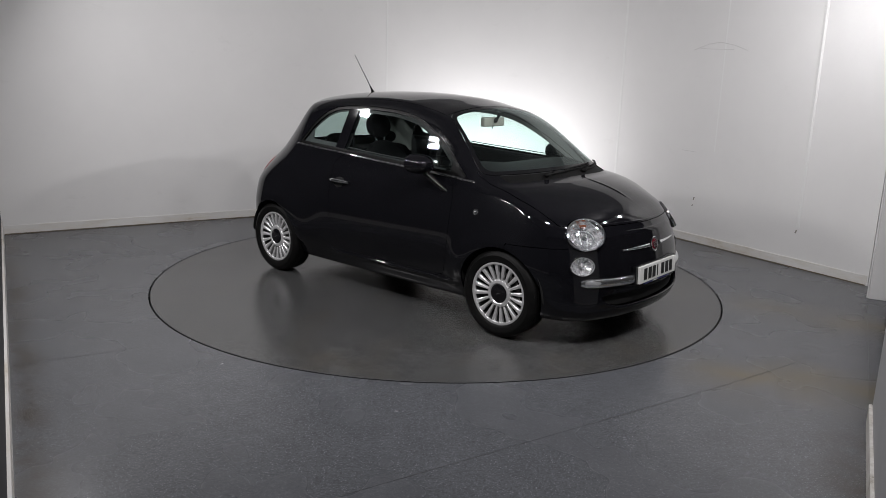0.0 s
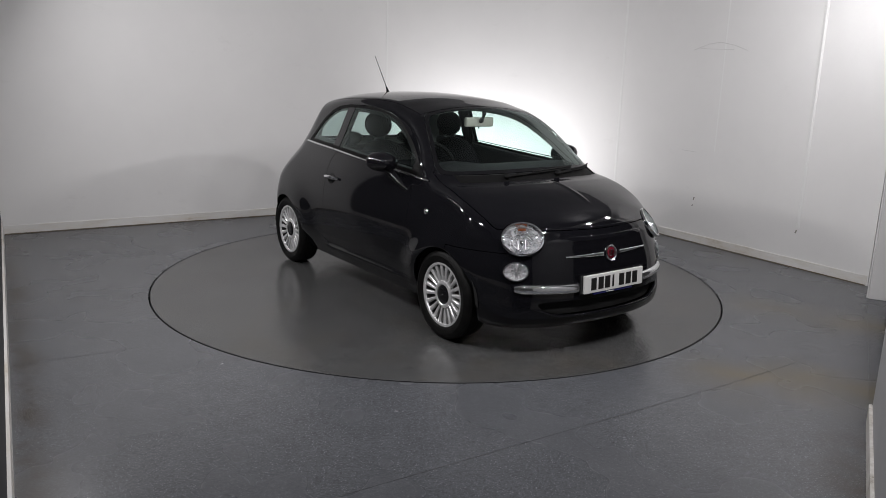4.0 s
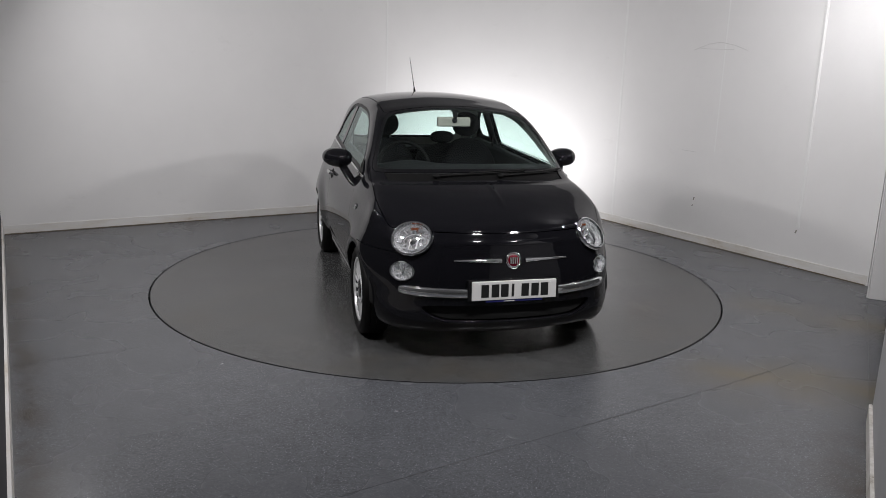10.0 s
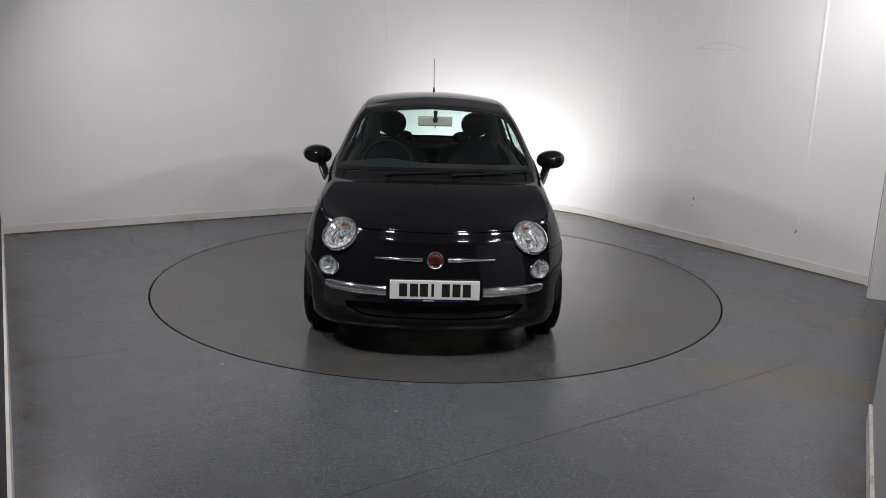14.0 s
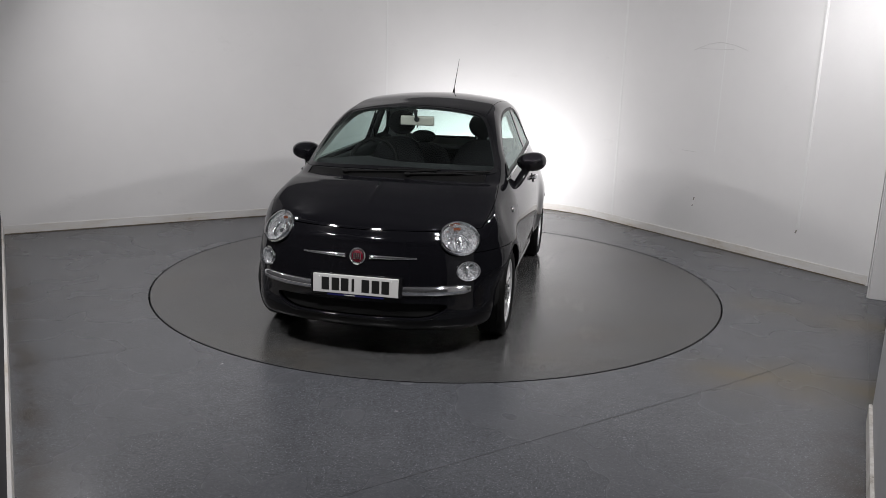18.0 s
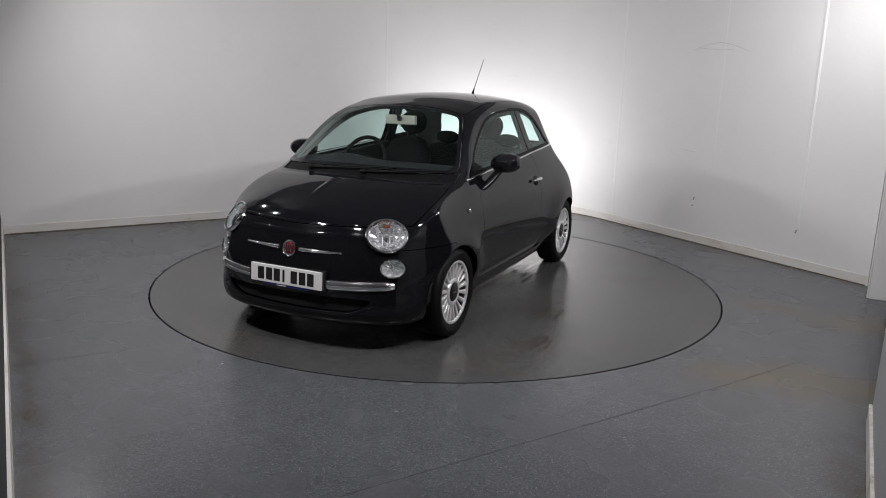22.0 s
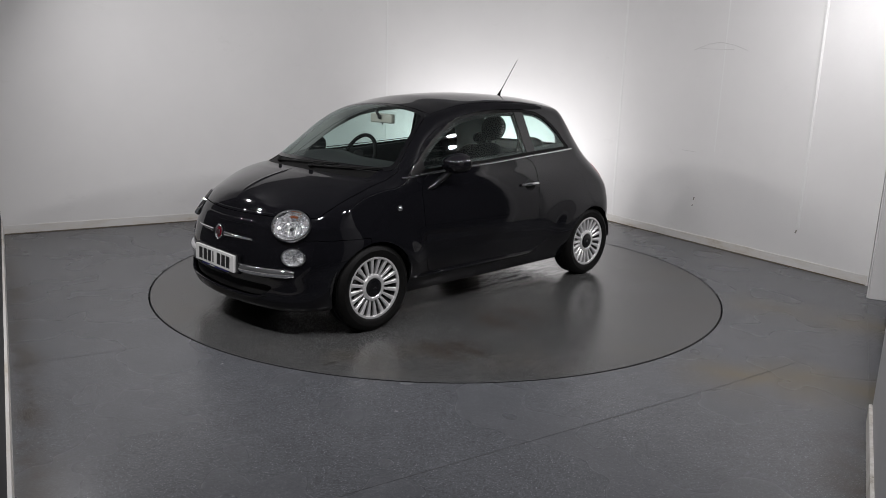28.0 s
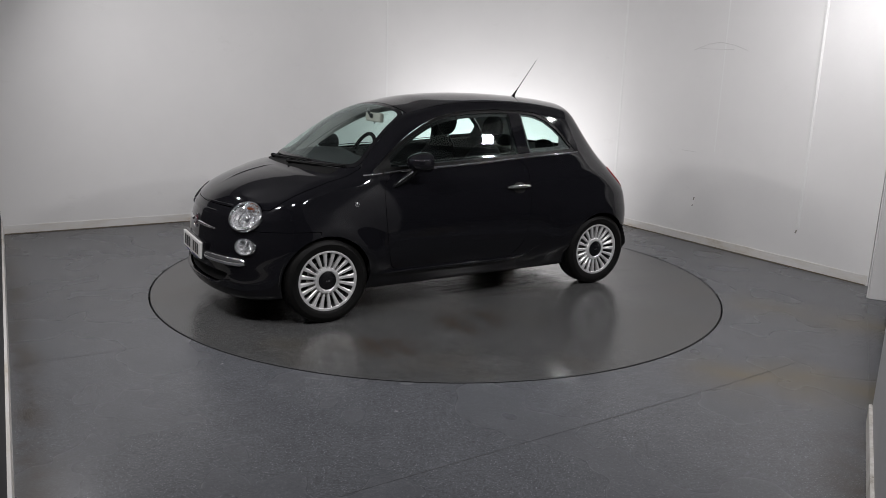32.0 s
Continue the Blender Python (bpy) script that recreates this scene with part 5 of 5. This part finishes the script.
# ---- inside the car ----
def cabin():
    bm = bmesh.new()
    # dashboard: rounded shelf under the screen
    rows = []
    prof = [(1.05, 0.965), (0.88, 1.005), (0.72, 1.015), (0.58, 1.005), (0.50, 0.965), (0.475, 0.88), (0.50, 0.78), (0.56, 0.66), (0.62, 0.50)]
    for k in range(21):
        y = -0.64 + 1.28 * k / 20
        row = []
        for x, z in prof:
            cowl = 0.030 * math.exp(-((y + 0.35) / 0.17) ** 2) * (1 if 0.47 < x < 0.75 else 0.0)
            row.append(bm.verts.new((x - 0.25 * y * y * (x > 0.8), y, z + cowl)))
        rows.append(row)
    for p, q in zip(rows, rows[1:]):
        for k in range(len(prof) - 1):
            bm.faces.new((p[k], p[k + 1], q[k + 1], q[k]))
    bmesh.ops.recalc_face_normals(bm, faces=bm.faces)
    part("dashboard", bm, M["dash_plastic"], car, "dark grey dashboard", smooth=50)
    # steering wheel, right-hand drive
    m = pose(0.40, -0.345, 0.975, 0, 0, 0) @ Matrix.Rotation(radians(-24), 4, "Y")
    bm = bmesh.new()
    prof = [(0.178 + 0.0155 * math.cos(2 * math.pi * k / 10), 0.0155 * math.sin(2 * math.pi * k / 10)) for k in range(10)]
    lathe(bm, prof, 40, "x", True)
    bmesh.ops.recalc_face_normals(bm, faces=bm.faces)
    sw = part("steering_wheel", bm, M["trim_black"], car, "black three-spoke steering wheel", m, 60)
    bm = bmesh.new()
    ellipsoid(bm, (0.01, 0, -0.01), (0.035, 0.075, 0.065), 20, 12)
    part("wheel_boss", bm, M["trim_black"], sw, smooth=60)
    for a, b in (((0.0, 0.05, 0.0), (0.0, 0.17, 0.02)), ((0.0, -0.05, 0.0), (0.0, -0.17, 0.02)), ((0.0, 0, -0.05), (0.0, 0, -0.17))):
        bm = bmesh.new()
        tube(bm, [a, b], [0.022, 0.016], 8, 0.5)
        part("wheel_spoke", bm, M["trim_black"], sw, smooth=60)
    # front seats
    for s in (1, -1):
        seat = new("front_seat")
        seat.parent = car
        tagged(seat, "black cloth front seat with a round headrest")
        seat.matrix_basis = pose(-0.12, 0.345 * s, 0)
        bm = bmesh.new()
        ellipsoid(bm, (0.12, 0, 0.50), (0.27, 0.25, 0.11), 24, 14, 3.2)
        part("seat_cushion", bm, M["seat_cloth"], seat, smooth=60)
        bm = bmesh.new()
        vs = ellipsoid(bm, (0, 0, 0), (0.085, 0.245, 0.34), 28, 20, 2.8)
        for v in vs:
            v.co.y *= 1 - 0.16 * max(0, v.co.z / 0.34)
            v.co.x += 0.05 * (abs(v.co.y) / 0.25) ** 2
        part("backrest", bm, M["seat_cloth"], seat, m=pose(-0.16, 0, 0.78, 0, -16, 0), smooth=60)
        bm = bmesh.new()
        ellipsoid(bm, (0, 0, 0), (0.055, 0.118, 0.10), 24, 16, 2.15)
        hr = part("headrest", bm, M["seat_cloth"], seat, "round black headrest", pose(-0.275, 0, 1.222, 0, -10, 0), 60)
        bm = bmesh.new()
        for y in (-0.045, 0.045):
            tube(bm, [(0, y, -0.19), (0, y, -0.08)], 0.006, 8)
        part("headrest_post", bm, M["satin_chrome"], hr, smooth=60)
    # rear bench
    bench = new("rear_bench")
    bench.parent = car
    tagged(bench, "black cloth rear bench seat")
    for s in (1, -1):
        bm = bmesh.new()
        ellipsoid(bm, (-0.90, 0.29 * s, 0.72), (0.09, 0.27, 0.30), 22, 14, 3.0)
        part("backrest", bm, M["seat_cloth"], bench, smooth=60)
        bm = bmesh.new()
        ellipsoid(bm, (-0.95, 0.29 * s, 1.07), (0.045, 0.11, 0.055), 20, 12, 2.3)
        part("headrest", bm, M["seat_cloth"], bench, smooth=60)
    bm = bmesh.new()
    ellipsoid(bm, (-0.68, 0, 0.50), (0.26, 0.56, 0.10), 24, 14, 3.5)
    part("seat_cushion", bm, M["seat_cloth"], bench, smooth=60)
    # parcel shelf and inner side panels below the windows
    bm = bmesh.new()
    add_box(bm, (-1.28, -0.44, 0.955), (-0.98, 0.44, 0.975), 0.006, 1)
    part("parcel_shelf", bm, M["seat_cloth"], car)
    for s in (1, -1):
        bm = bmesh.new()
        rows = []
        for x in np.linspace(-0.92, 0.72, 25):
            top = float(WAIST(x)) + 0.028
            rows.append([bm.verts.new((x, s * yy, zz)) for yy, zz in ((0.645, 0.3), (0.645, 0.9), (0.632, top - 0.012), (0.618, top), (0.595, top - 0.006), (0.585, top - 0.03), (0.60, 0.3))])
        for p, q in zip(rows, rows[1:]):
            for k in range(7):
                j = (k + 1) % 7
                bm.faces.new((p[k], p[j], q[j], q[k]))
        for r in (rows[0], rows[-1]):
            bm.faces.new(r)
        bmesh.ops.recalc_face_normals(bm, faces=bm.faces)
        part("door_trim", bm, M["dash_plastic"], car, "dark plastic inner side panel")
    bm = bmesh.new()
    add_box(bm, (-1.35, -0.62, 0.26), (0.9, 0.62, 0.30))
    part("cabin_floor", bm, M["seat_cloth"], car, "dark carpet")
    # inner mirror
    m = pose(0.452, 0, 1.292, 0, 0, 0)
    bm = bmesh.new()
    add_box(bm, (-0.02, -0.122, -0.034), (0.02, 0.122, 0.034), 0.012, 3)
    im = part("inner_mirror", bm, M["mirror_back"], car, "pale grey interior mirror", m, 50)
    bm = bmesh.new()
    tube(bm, [(0.015, 0, 0.0), (0.05, 0, 0.035), (0.06, 0, 0.075)], [0.011, 0.010, 0.016], 10)
    part("mirror_stalk", bm, M["dash_plastic"], im, smooth=60)
    bm = bmesh.new()
    ellipsoid(bm, (0.03, 0, 0.012), (0.012, 0.02, 0.018), 14, 8)
    tube(bm, [(0, 0, -0.03), (0, 0, -0.05)], 0.005, 6)
    part("mirror_joint", bm, M["dash_plastic"], im, smooth=60)
    # seat belts on the middle posts
    for s in (1, -1):
        bm = bmesh.new()
        add_box(bm, (-0.44, s * 0.595 - 0.003, 0.55), (-0.395, s * 0.595 + 0.003, 1.2), 0.001, 1)
        part("seat_belt", bm, M["seat_cloth"], car)


cabin()


# ---- movement ----
def motions():
    rows_t, rows_c = [], []
    for i in range(33):
        a = -41.2 - 3.395 * i
        c, s = math.cos(radians(a)), math.sin(radians(a))
        rows_t.append((float(i), pose(0, 0, 0, 0, 0, a)))
        rows_c.append((float(i), pose(c * CAR_X - s * CAR_Y, s * CAR_X + c * CAR_Y, 0.0, 0, 0, a)))
    walk(turntable_disc, rows_t)
    walk(car, rows_c)


motions()
